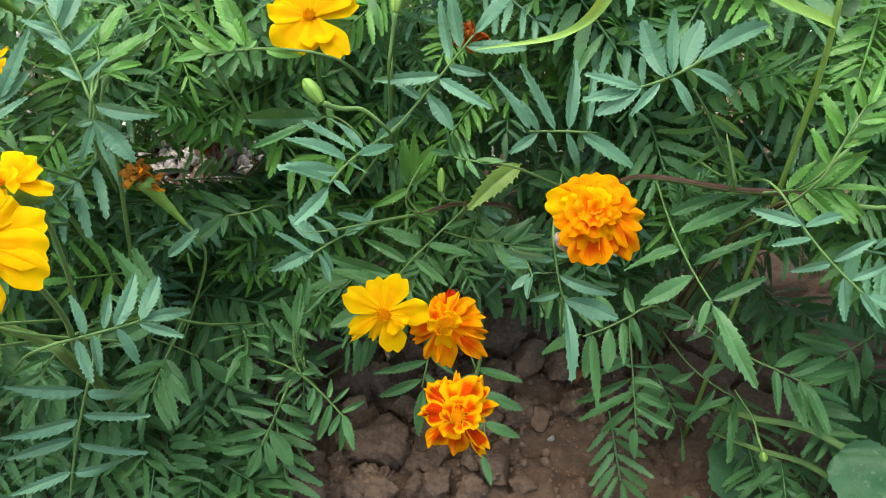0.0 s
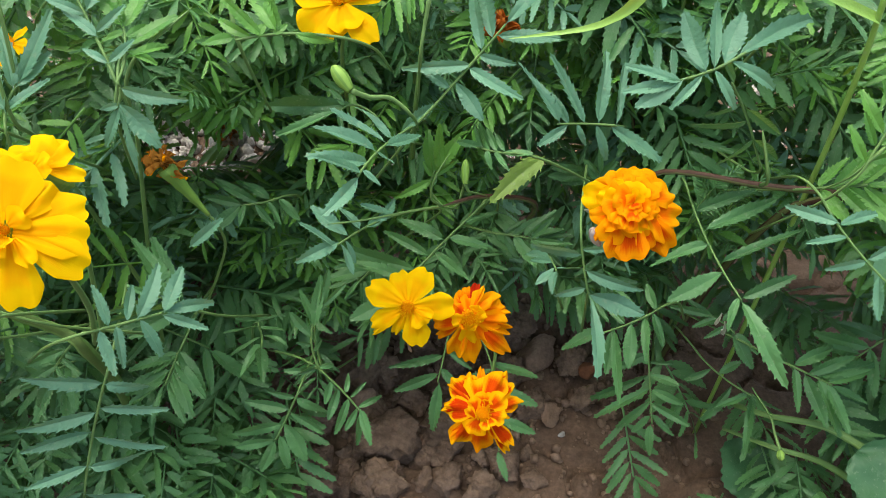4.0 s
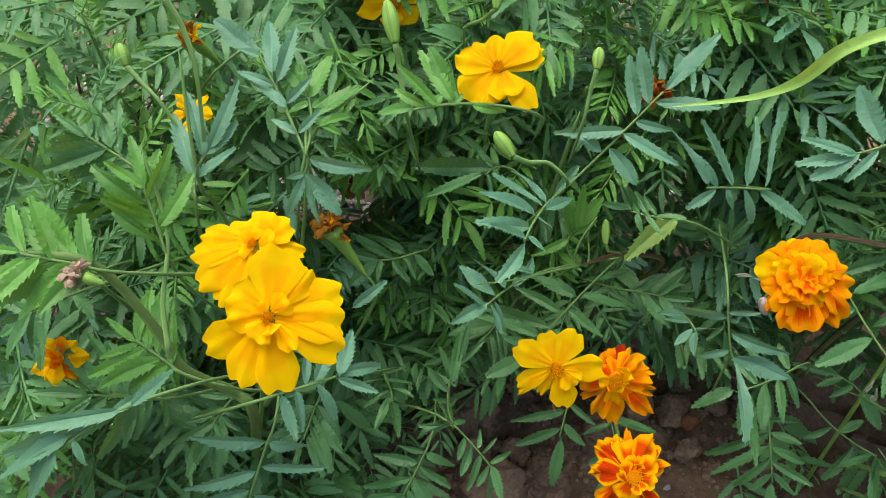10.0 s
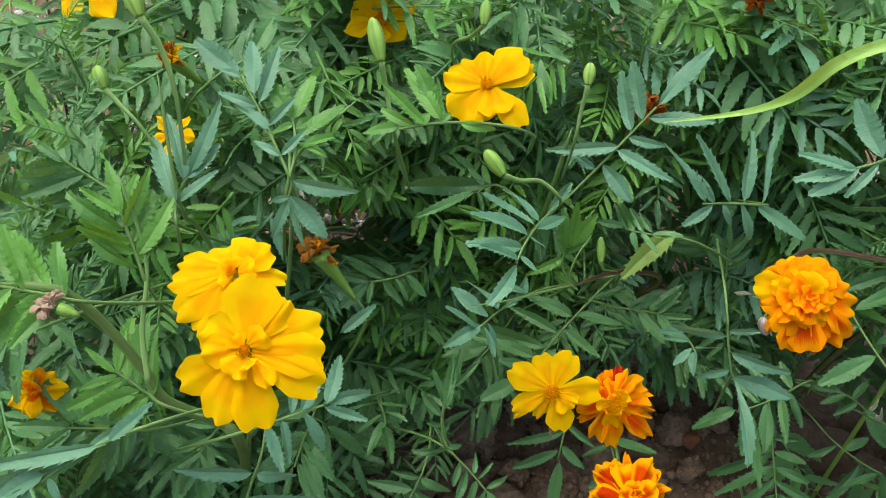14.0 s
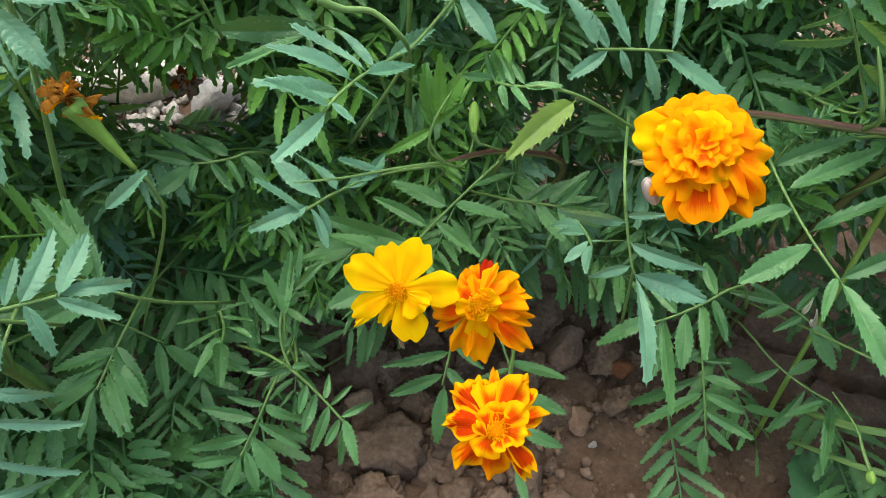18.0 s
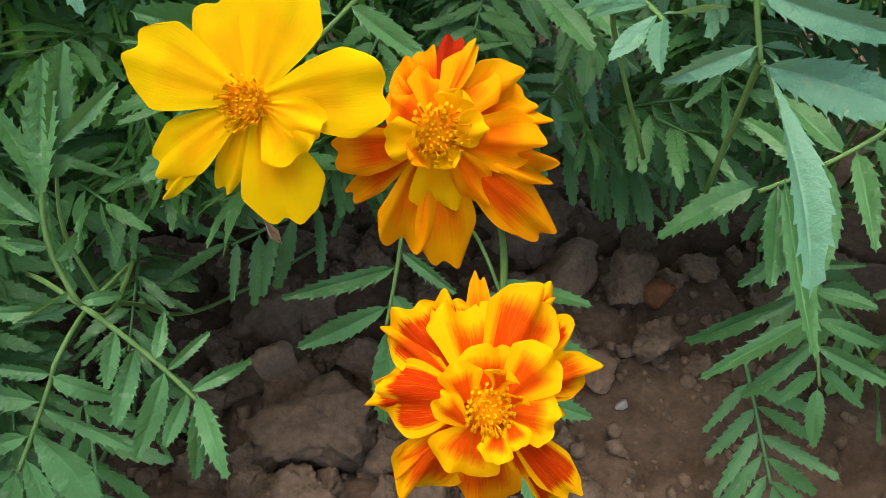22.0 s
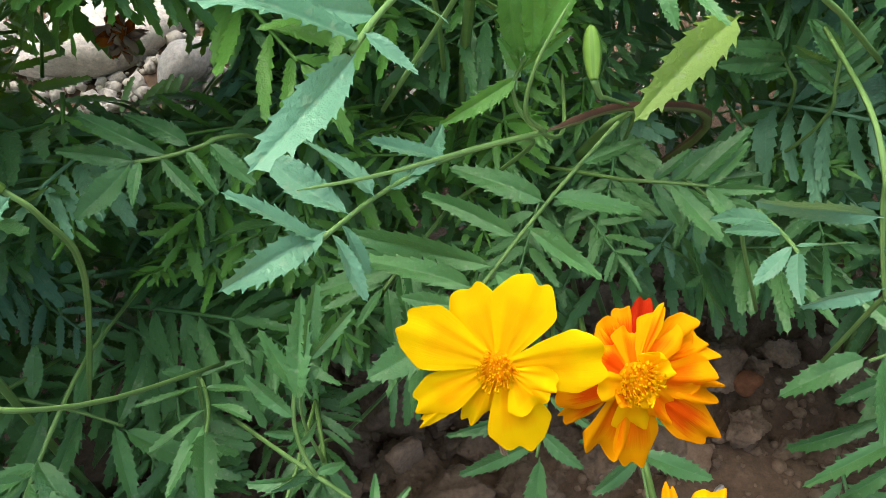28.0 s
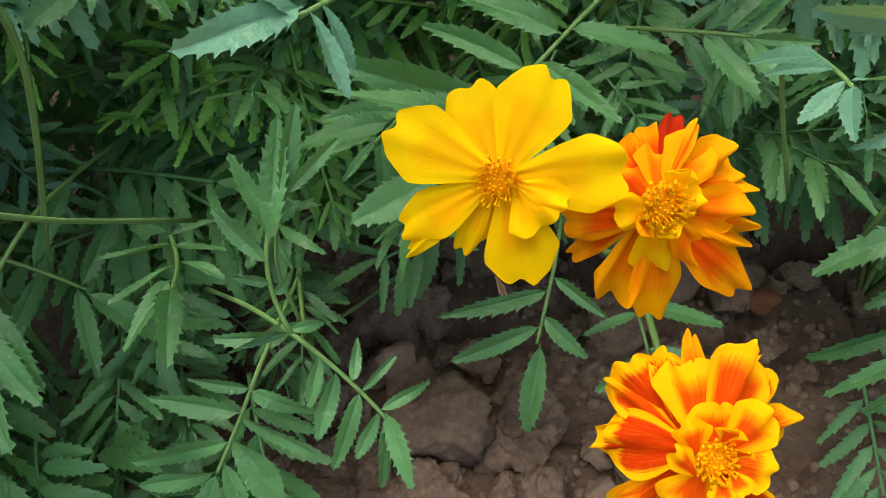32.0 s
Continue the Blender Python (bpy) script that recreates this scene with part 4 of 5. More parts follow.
head = flower(plant_mid, (0.0070, 0.2168, 0.1646), (0.05, -0.66, 0.75), 0.20, 3, "red bloom with yellow-rimmed ruffled petals", drop=0.0090)
petals(head, BACK, [(-4.2, 5.5, -12.3, 16.6, 10.9, "ruffle", FLAME), (-4.5, 7.4, -4.0, 18.5, 6.8, "ruffle", FLAME), (1.3, 12.5, 1.9, 21.5, 4.9, "spoon", ORANGE_RED), (8.4, 6.5, 13.5, 18.9, 8.8, "ruffle", FLAME), (10.9, 7.6, 16.7, 14.1, 7.3, "ruffle", FLAME), (11.9, 3.2, 21.2, 3.1, 6.8, "ruffle", BROAD_RIM), (13.1, 1.2, 15.6, -3.3, 4.1, "ruffle", BROAD_RIM), (8.2, -8.3, 13.2, -21.7, 5.7, "spoon", FLAME), (-0.9, -8.2, -1.0, -20.4, 10.4, "ruffle", ORANGE_RED), (-6.5, -2.4, -13.7, -16.2, 9.9, "ruffle", BROAD_RIM), (-9.1, -4.4, -15.1, -11.2, 4.7, "ruffle", ORANGE_RED), (-13.6, 7.0, -18.8, 1.7, 6.8, "ruffle", FLAME), (-12.8, 9.7, -15.8, 13.0, 5.2, "ruffle", BROAD_RIM)])
petals(head, MIDDLE, [(-1.8, 7.3, -0.6, 17.0, 12.0, "ruffle", THROATED), (3.7, 6.3, 11.2, 17.8, 11.5, "ruffle", BROAD_RIM), (6.5, -5.1, 15.0, -17.6, 7.8, "spoon", FLAME), (4.1, -5.5, 8.6, -14.7, 5.7, "spoon", BROAD_RIM), (-6.2, 3.1, -17.3, 2.2, 10.4, "ruffle", FLAME)])
petals(head, FRONT, [(5.5, 2.1, 11.3, 7.9, 8.6, "ruffle", THROATED), (5.2, -1.5, 11.3, -2.9, 7.8, "ruffle", THROATED), (-3.0, -4.2, -5.9, -10.1, 9.9, "ruffle", THROATED), (0.8, 3.1, 1.3, 10.2, 8.6, "ruffle", THROATED)])
petals(head, HEART, [(-4.3, 2.1, -4.5, 7.8, 5.7, "ruffle", THROATED), (-5.0, -2.8, -8.0, 3.4, 4.1, "ruffle", THROATED), (2.2, 4.5, 3.1, 7.9, 4.7, "curl", THROATED), (4.9, 0.6, 5.2, 3.2, 3.6, "curl", THROATED), (2.1, -4.5, -0.3, -7.2, 4.7, "ruffle", THROATED), (4.1, -3.0, 4.3, -6.0, 4.1, "ruffle", THROATED)])
head = flower(plant_mid, (0.0006, 0.2565, 0.1886), (0.14, -0.82, 0.55), 0.25, 2, "orange bloom with red-stained ruffled petals", drop=0.0040)
petals(head, BACK, [(-1.4, 5.0, -1.8, 12.8, 8.1, "ruffle", ORANGE_RED), (-3.2, 3.0, -5.0, 9.5, 6.6, "ruffle", ORANGE_RED), (0.0, 7.0, 1.8, 14.5, 5.4, "ruffle", ORANGE_RED), (6.6, 2.0, 17.1, 8.0, 9.6, "ruffle", ORANGE), (7.6, 0.6, 20.0, 2.7, 8.1, "ruffle", ORANGE), (15.8, 1.1, 21.9, -1.3, 4.2, "ruffle", ORANGE), (12.4, -7.9, 22.9, -11.4, 5.4, "ruffle", ORANGE), (6.3, -8.0, 20.6, -23.1, 10.8, "spoon", ORANGE_RED), (2.0, -10.0, 0.8, -26.2, 12.7, "spoon", ORANGE), (-4.0, -8.8, -8.4, -21.2, 8.9, "ruffle", ORANGE), (-6.8, -5.9, -16.0, -10.3, 5.8, "spoon", ORANGE_RED), (-5.9, 0.7, -10.4, 0.2, 3.9, "spoon", RED), (5.0, 8.5, 6.6, 15.8, 5.8, "spoon", RED)])
petals(head, MIDDLE, [(4.5, 9.0, 9.6, 14.4, 3.7, "spoon", ORANGE), (-3.1, 1.6, -6.7, 6.2, 6.2, "ruffle", ORANGE_RED), (0.9, 5.5, 2.3, 10.7, 8.1, "ruffle", ORANGE), (4.6, 3.3, 10.7, 10.6, 9.6, "ruffle", ORANGE), (4.7, -2.9, 19.5, -4.9, 9.6, "ruffle", ORANGE), (0.9, -4.6, 1.7, -14.3, 11.5, "ruffle", GOLDEN), (6.2, -7.2, 9.2, -14.1, 5.4, "ruffle", ORANGE), (-3.9, -4.5, -17.8, -2.0, 9.3, "spoon", ORANGE_RED)])
petals(head, FRONT, [(3.9, 4.4, 4.3, 7.2, 5.8, "curl", GOLDEN), (-1.9, -1.5, -8.9, -0.1, 6.2, "ruffle", GOLDEN), (2.7, -2.0, 9.2, 0.1, 5.4, "ruffle", GOLDEN), (1.3, -4.4, 2.3, -6.4, 4.6, "curl", GOLDEN), (-2.6, -3.7, -5.3, -4.6, 4.6, "curl", ORANGE)])
head = flower(plant_mid, (-0.0297, 0.2567, 0.1957), (-0.2, -0.81, 0.55), 0.22, 1, "single yellow bloom with broad blunt petals", drop=0.0015)
petals(head, BACK, [(-3.5, 6.1, -8.9, 15.8, 12.6, "spoon", YELLOW), (-10.9, -9.8, -16.6, -18.6, 4.5, "spoon", YELLOW), (-3.0, -5.1, -6.3, -16.5, 5.6, "spoon", YELLOW), (-0.6, -5.6, -1.1, -13.5, 4.8, "spoon", YELLOW)])
petals(head, MIDDLE, [(2.4, 4.9, 6.2, 20.5, 15.2, "spoon", YELLOW), (-5.2, 2.1, -22.4, 6.0, 15.9, "spoon", YELLOW), (5.6, 0.5, 22.6, 4.5, 15.2, "spoon", YELLOW), (5.2, -4.7, 8.2, -19.8, 15.2, "spoon", YELLOW), (-4.6, -3.1, -18.1, -13.8, 10.8, "spoon", YELLOW)])
petals(head, FRONT, [(7.2, -2.5, 9.3, -7.9, 8.5, "ruffle", YELLOW), (6.3, -0.4, 13.2, -2.2, 5.6, "ruffle", YELLOW)])
head = flower(plant_right, (0.0636, 0.2465, 0.2714), (-0.04, -0.72, 0.69), 0.12, 4, "dense orange double bloom with ruffled petals", 1.5)
petals(head, BACK, [(-5.9, 6.6, -15.8, 5.7, 8.6, "scallop", ORANGE), (-9.1, 6.5, -10.0, 11.5, 7.8, "scallop", GOLDEN), (0.6, 7.4, 0.7, 15.1, 11.8, "scallop", GOLDEN), (8.2, 6.0, 11.9, 11.6, 9.3, "scallop", ORANGE), (12.1, 2.8, 17.4, 0.2, 5.7, "scallop", ORANGE), (12.4, -4.3, 21.8, -4.8, 9.3, "scallop", ORANGE), (10.9, -8.2, 17.5, -20.9, 10.7, "scallop", ORANGE_RED), (5.7, -12.2, 8.7, -19.1, 7.8, "scallop", ORANGE_RED), (0.8, -12.4, 2.2, -24.2, 11.8, "scallop", ORANGE_RED), (-3.5, -12.5, -5.2, -23.9, 10.7, "scallop", ORANGE_RED), (-11.3, -6.8, -12.6, -16.9, 5.0, "scallop", ORANGE_RED)])
petals(head, MIDDLE, [(-8.2, 2.1, -20.5, 2.6, 10.0, "scallop", GOLDEN), (-4.6, 6.3, -4.8, 14.2, 11.8, "scallop", ORANGE), (4.5, 6.7, 5.1, 14.9, 12.1, "scallop", ORANGE), (8.9, 4.6, 18.2, 5.9, 10.7, "scallop", ORANGE), (12.5, -6.7, 17.6, -13.9, 9.3, "scallop", ORANGE), (-8.4, -8.0, -8.7, -17.2, 12.1, "scallop", ORANGE), (-9.6, -3.6, -14.9, -9.2, 12.1, "scallop", ORANGE), (-6.5, -0.8, -17.4, -1.1, 10.7, "scallop", ORANGE), (-1.5, -5.0, -1.7, -14.7, 8.6, "scallop", GOLDEN), (1.8, -5.4, 2.3, -14.6, 8.6, "scallop", ORANGE), (3.9, -5.9, 5.5, -14.3, 7.8, "scallop", ORANGE)])
rnd = random.Random(77)
for count, inner, outer, low, high, wide in ((13, 4.6, 13.5, 2.0, 2.2, 9.0), (11, 3.2, 10.5, 3.2, 4.4, 8.5), (8, 1.8, 7.6, 4.2, 6.4, 7.5), (5, 0.6, 4.8, 5.0, 8.0, 6.0), (4, 0.0, 2.8, 5.4, 8.8, 4.5)):
    for k in range(count):
        a, r = 2 * math.pi * (k + rnd.uniform(-0.42, 0.42)) / count, outer * rnd.uniform(0.72, 1.22)
        b = a + rnd.uniform(-0.35, 0.35)
        mat = ORANGE_RED if math.sin(a) < -0.6 and rnd.random() < 0.3 else GOLDEN if rnd.random() < 0.30 else ORANGE
        petals(head, (0.001 * low, 0.001 * (high + rnd.uniform(-1.3, 1.0)), 1.0, 0.0), [(inner * math.cos(a), inner * math.sin(a) - 0.5, r * math.cos(b), r * math.sin(b) - 0.5, wide * rnd.uniform(0.75, 1.25), "scallop" if rnd.random() < 0.6 else "ruffle", mat)])
head = flower(plant_left, (-0.1330, 0.1567, 0.3310), (0.12, -0.78, 0.62), 0.08, 5, "golden-yellow bloom with broad rounded petals")
petals(head, BACK, [(5.7, 6.4, 12.0, 12.2, 7.6, "ruffle", GOLDEN), (6.6, 1.6, 20.6, 5.3, 13.1, "spoon", GOLDEN), (-5.8, -4.7, -18.1, -8.5, 13.1, "spoon", GOLDEN)])
petals(head, MIDDLE, [(2.6, 7.5, 4.1, 19.3, 16.6, "spoon", GOLDEN), (5.2, -1.5, 20.5, -4.3, 13.1, "spoon", GOLDEN), (6.4, -2.9, 18.9, -12.7, 12.4, "spoon", GOLDEN), (2.7, -7.3, 1.4, -22.0, 13.1, "spoon", GOLDEN), (-5.8, -7.1, -9.8, -19.0, 12.4, "spoon", GOLDEN), (-3.8, 1.0, -11.3, 0.3, 7.6, "ruffle", GOLDEN), (-2.2, 4.6, -11.2, 5.6, 11.0, "ruffle", GOLDEN)])
petals(head, FRONT, [(-0.1, -2.2, -4.4, -5.8, 6.9, "ruffle", GOLDEN), (3.7, -4.5, 6.4, -9.9, 4.8, "ruffle", GOLDEN), (2.3, 2.3, 5.9, 4.2, 6.2, "ruffle", GOLDEN), (-1.0, 1.9, -2.6, 4.3, 5.5, "ruffle", GOLDEN)])
petals(head, HEART, [(0.6, -2.9, 2.0, -5.2, 4.8, "curl", GOLDEN)])
head = flower(plant_left, (-0.1489, 0.2021, 0.3181), (-0.1, -0.62, 0.78), 0.08, 6, "golden-yellow bloom tilted to the sky")
petals(head, BACK, [(0.8, -6.3, 0.3, -18.5, 12.5, "spoon", GOLDEN), (-2.1, 4.1, -5.3, 9.1, 12.5, "ruffle", GOLDEN), (3.7, 4.9, 5.5, 10.8, 12.5, "ruffle", GOLDEN), (7.0, 5.3, 11.0, 9.0, 9.2, "ruffle", GOLDEN), (6.7, 2.7, 17.0, -0.3, 6.3, "spoon", GOLDEN)])
petals(head, MIDDLE, [(-3.4, -3.8, -20.7, -6.7, 10.9, "spoon", GOLDEN), (-3.9, -5.5, -16.3, -16.9, 13.4, "spoon", GOLDEN), (-1.6, -8.5, -8.4, -21.9, 12.5, "spoon", GOLDEN), (-3.7, 2.0, -18.9, 0.6, 10.0, "spoon", GOLDEN)])
petals(head, FRONT, [(0.6, -0.9, -4.5, -1.9, 7.5, "ruffle", GOLDEN), (3.9, -0.5, 8.3, 1.4, 7.5, "ruffle", GOLDEN), (0.1, 1.5, -0.8, 4.4, 7.5, "ruffle", GOLDEN)])
head = flower(plant_mid, (-0.0635, 0.3383, 0.3145), (0.05, -0.62, 0.78), 0.15, 7, "yellow bloom open among the upper leaves")
petals(head, BACK, [(6.9, -0.4, 23.3, 9.4, 13.8, "spoon", GOLDEN), (-0.1, -5.1, -4.4, -15.0, 12.4, "ruffle", GOLDEN), (1.8, 6.2, 2.3, 14.0, 11.0, "ruffle", GOLDEN)])
petals(head, MIDDLE, [(-3.3, 4.2, -5.4, 16.0, 13.8, "ruffle", GOLDEN), (-5.3, 0.8, -19.2, 6.1, 13.2, "ruffle", GOLDEN), (-4.7, -2.9, -14.7, -15.6, 17.1, "ruffle", GOLDEN), (5.5, 2.7, 18.5, 17.2, 19.8, "spoon", GOLDEN), (7.7, -5.8, 16.4, -21.1, 15.1, "spoon", GOLDEN)])
petals(head, FRONT, [(3.7, -4.7, 4.2, -16.0, 14.3, "ruffle", GOLDEN)])

# ---- the rest of the bed: more plants behind, whose foliage fills in behind the outer leaves ----
plant_back = plant_at(-0.10, 0.50, "tall marigold in dense green leaf behind the front row")
plant_far_right = plant_at(0.26, 0.48, "tall bushy marigold in full green leaf")
plant_far_left = plant_at(-0.36, 0.46, "bushy marigold with a few yellow blooms")
OUTER += [Vector(q) for q in ((-0.029, 0.258, 0.193), (0.002, 0.255, 0.188), (0.007, 0.216, 0.164), (0.063, 0.242, 0.266), (-0.133, 0.156, 0.331), (-0.149, 0.202, 0.319), (-0.062, 0.338, 0.314),
                              (-0.06, 0.305, 0.293), (0.015, 0.36, 0.30), (-0.138, 0.275, 0.268), (-0.001, 0.325, 0.23), (-0.112, 0.328, 0.34), (-0.02, 0.32, 0.33),
                              (0.234, 0.228, 0.088), (0.222, 0.243, 0.092), (0.245, 0.215, 0.085), (0.176, 0.277, 0.025), (0.182, 0.258, 0.02), (0.265, 0.28, 0.055))]


GAP = (Vector((-0.125, 0.36, 0.215)), Vector((-0.165, 0.31, -0.175)))


def slant(q):
    """Height up the bed's sunlit slope, and depth into it."""
    return q.y * 0.67 + q.z * 0.74, q.y * 0.74 - q.z * 0.67


OUTER_WS = [(q.x, *slant(q)) for q in OUTER]


def free_for_foliage(points):
    for q in points:
        w, s = slant(q)
        if q.z < ground_z(q.x, q.y) + 0.012:
            return False
        if -0.085 < q.x < 0.11 and w < 0.285 - 0.25 * max(0, -q.x - 0.05) + (0.024 if 0.015 < q.x < 0.085 else 0.0):
            return False
        k = min(1.0, max(0.0, (q - GAP[0]).dot(GAP[1]) / GAP[1].length_squared))
        if (q - GAP[0] - GAP[1] * k).length < 0.022 + 0.03 * k:
            return False
        if q.x < -0.09 and w < 0.24 and s < 0.09:
            return False
        if s < -0.02 + (0.04 if abs(q.x) < 0.1 else 0.0) and w > 0.2:
            return False
        for ox, ow, os in OUTER_WS:
            if (q.x - ox) ** 2 + (w - ow) ** 2 < 0.026 ** 2 and s < os + 0.010:
                return False
    return True


def foliage(plant, count, seed, x0, x1, w0, w1, depth, size=(0.05, 0.085), lacy=0.5):
    rnd = random.Random(seed)
    root = plant.location
    made = tries = 0
    while made < count and tries < count * 60:
        tries += 1
        x, w = rnd.uniform(x0, x1), rnd.uniform(w0, w1)
        s = rnd.uniform(*depth)
        y, z = w * 0.67 + s * 0.74, w * 0.74 - s * 0.67
        if z < 0.0 or z > 0.35:
            continue
        base = Vector((x, y, z))
        out = Vector((x - root.x + rnd.uniform(-0.1, 0.1), y - root.y - 0.10, 0))
        out = (out.normalized() + Vector((rnd.uniform(-0.8, 0.8), rnd.uniform(-0.7, 0.3), rnd.uniform(-0.75, 0.75)))).normalized()
        ln = rnd.uniform(*size)
        tip = base + out * ln
        if not free_for_foliage((base, base.lerp(tip, 0.55), tip)):
            continue
        hint = Vector((rnd.uniform(-0.5, 0.5), -0.5 + rnd.uniform(-0.4, 0.4), 0.85))
        m = Matrix.Translation(base) @ frame_of(out, hint) @ Matrix.Scale(ln, 4)
        low = z < 0.12
        sort = LACY[rnd.randrange(6)] if rnd.random() < lacy and not low else FILL[rnd.randrange(9)] if low else FILL[min(len(FILL) - 1, int(rnd.random() ** 1.05 * len(FILL)))]
        part("leaf", sort, plant, m)
        made += 1


foliage(plant_mid, 300, 31, -0.16, 0.14, 0.26, 0.56, (0.02, 0.20))
foliage(plant_right, 300, 32, 0.08, 0.34, 0.14, 0.54, (0.0, 0.20))
foliage(plant_left, 290, 33, -0.36, -0.08, 0.10, 0.54, (-0.04, 0.20))
foliage(plant_back, 140, 34, -0.26, 0.14, 0.38, 0.66, (0.06, 0.28), (0.06, 0.10), 0.4)
foliage(plant_far_right, 200, 35, 0.04, 0.46, 0.32, 0.66, (0.04, 0.28), (0.06, 0.10), 0.4)
foliage(plant_far_left, 130, 36, -0.50, -0.14, 0.24, 0.66, (0.02, 0.28), (0.06, 0.10), 0.4)
foliage(plant_far_left, 70, 39, -0.40, -0.10, 0.36, 0.52, (0.26, 0.38), (0.05, 0.09), 0.5)
foliage(plant_back, 80, 40, -0.24, -0.08, 0.33, 0.48, (0.17, 0.31), (0.05, 0.085), 0.3)
foliage(plant_back, 90, 41, -0.26, -0.02, 0.46, 0.60, (0.23, 0.34), (0.06, 0.09), 0.35)
foliage(plant_left, 70, 37, -0.24, -0.07, 0.20, 0.38, (0.06, 0.20))
foliage(plant_right, 150, 42, 0.07, 0.34, 0.20, 0.50, (0.07, 0.24), (0.045, 0.08), 0.25)
foliage(plant_mid, 110, 43, -0.14, 0.16, 0.30, 0.52, (0.10, 0.24), (0.045, 0.08), 0.35)
foliage(plant_left, 110, 44, -0.30, -0.10, 0.22, 0.46, (0.10, 0.24), (0.045, 0.08), 0.35)
foliage(plant_mid, 130, 45, -0.02, 0.16, 0.31, 0.52, (0.16, 0.34), (0.045, 0.08), 0.3)
foliage(plant_mid, 60, 38, -0.16, 0.10, 0.28, 0.40, (0.08, 0.20), (0.04, 0.07), 0.15)


# ---- young upright shoots with small crowded leaves ----
def shoot(plant, base, top, seed, sort=1):
    rnd = random.Random(seed)
    b, t = Vector(base), Vector(top)
    part("stem", tube("stem", [b, b.lerp(t, 0.5) + Vector((rnd.uniform(-.004, .004), 0, 0)), t], 0.0011, 0.0006, STEM, 6, 4), plant)
    n = 9
    for i in range(n):
        u = 0.25 + 0.75 * i / (n - 1)
        a = i * 2.4 + rnd.uniform(-0.3, 0.3)
        out = Vector((math.cos(a), math.sin(a) - 0.25, 0.55 + 0.9 * u)).normalized()
        ln = (t - b).length * rnd.uniform(0.36, 0.50) * (1.15 - 0.45 * u)
        m = Matrix.Translation(b.lerp(t, u)) @ frame_of(out, Vector((math.cos(a) * -0.3, -0.5, 0.8))) @ Matrix.Scale(ln, 4)
        part("leaf", LACY[(rnd.randrange(3) * 2 + sort) % 6], plant, m)


for i, (plant, x, y, z, h) in enumerate(((plant_right, 0.082, 0.375, 0.315, 0.09), (plant_right, 0.105, 0.36, 0.32, 0.10), (plant_far_right, 0.14, 0.40, 0.33, 0.10), (plant_far_right, 0.19, 0.37, 0.32, 0.09), (plant_right, 0.21, 0.33, 0.29, 0.08),
                                        (plant_far_right, 0.235, 0.40, 0.33, 0.10), (plant_mid, -0.035, 0.375, 0.30, 0.08), (plant_mid, 0.02, 0.39, 0.32, 0.09), (plant_back, -0.005, 0.43, 0.33, 0.09),
                                        (plant_left, -0.165, 0.315, 0.325, 0.07), (plant_left, -0.225, 0.27, 0.33, 0.08), (plant_far_left, -0.25, 0.33, 0.34, 0.09), (plant_left, -0.232, 0.225, 0.305, 0.07), (plant_right, 0.128, 0.315, 0.225, 0.07), (plant_right, 0.145, 0.32, 0.215, 0.07))):
    shoot(plant, (x + 0.006, y + 0.025, z - h), (x, y, z), 500 + i, 1 if i % 3 and i < 13 else 0)


# ---- stems ----
def stem(plant, points, r0, r1, mat=None):
    k = 0.9 if mat == STEM_MIX else 0.72 if mat == STEM_RED else 0.66
    taper = lambda t: k * (r0 + (r1 - r0) * t) * (1.0 if t < 0.93 else 1.0 - 0.8 * (t - 0.93) / 0.07)
    return part("stem", tube("stem", points, r0, r1, mat or STEM, radii=taper), plant)


def foot(plant, dx=0.0, dy=0.0):
    q = plant.location
    return (q.x + dx, q.y + dy, q.z - 0.01)


stem(plant_right, [foot(plant_right), (0.165, 0.35, 0.12), (0.168, 0.310, 0.215), (0.182, 0.289, 0.243), (0.146, 0.302, 0.239), (0.099, 0.312, 0.239), (0.066, 0.27, 0.25)], 0.0036, 0.0018, STEM_RED)
stem(plant_right, [(0.182, 0.289, 0.243), (0.215, 0.280, 0.245), (0.24, 0.275, 0.27)], 0.0024, 0.0012)
stem(plant_right, [(0.146, 0.302, 0.239), (0.138, 0.284, 0.257), (0.130, 0.29, 0.28)], 0.0016, 0.001)
stem(plant_mid, [foot(plant_mid), (0.03, 0.40, 0.10), (0.044, 0.352, 0.182), (0.013, 0.333, 0.205), (-0.013, 0.314, 0.213)], 0.0030, 0.0016, STEM_RED)
stem(plant_mid, [(-0.013, 0.314, 0.213), (-0.030, 0.302, 0.219), (-0.052, 0.291, 0.222), (-0.07, 0.285, 0.224)], 0.0011, 0.0006)
stem(plant_mid, [(-0.013, 0.314, 0.213), (-0.019, 0.306, 0.225), (-0.017, 0.306, 0.238), (-0.010, 0.310, 0.25)], 0.0010, 0.0006)
stem(plant_mid, [foot(plant_mid, -0.01), (0.0, 0.40, 0.10), (0.010, 0.365, 0.165), (0.013, 0.333, 0.203)], 0.003, 0.0022)
stem(plant_mid, [foot(plant_mid, -0.02), (-0.03, 0.39, 0.15), (-0.028, 0.34, 0.25), (-0.024, 0.325, 0.30)], 0.003, 0.0014)
stem(plant_mid, [foot(plant_mid, -0.02, 0.01), (-0.06, 0.40, 0.15), (-0.066, 0.36, 0.26), (-0.062, 0.345, 0.300)], 0.003, 0.0013)
stem(plant_mid, [(-0.02, 0.42, 0.06), (-0.028, 0.36, 0.10), (-0.030, 0.295, 0.14), (-0.029, 0.268, 0.177)], 0.002, 0.0013)
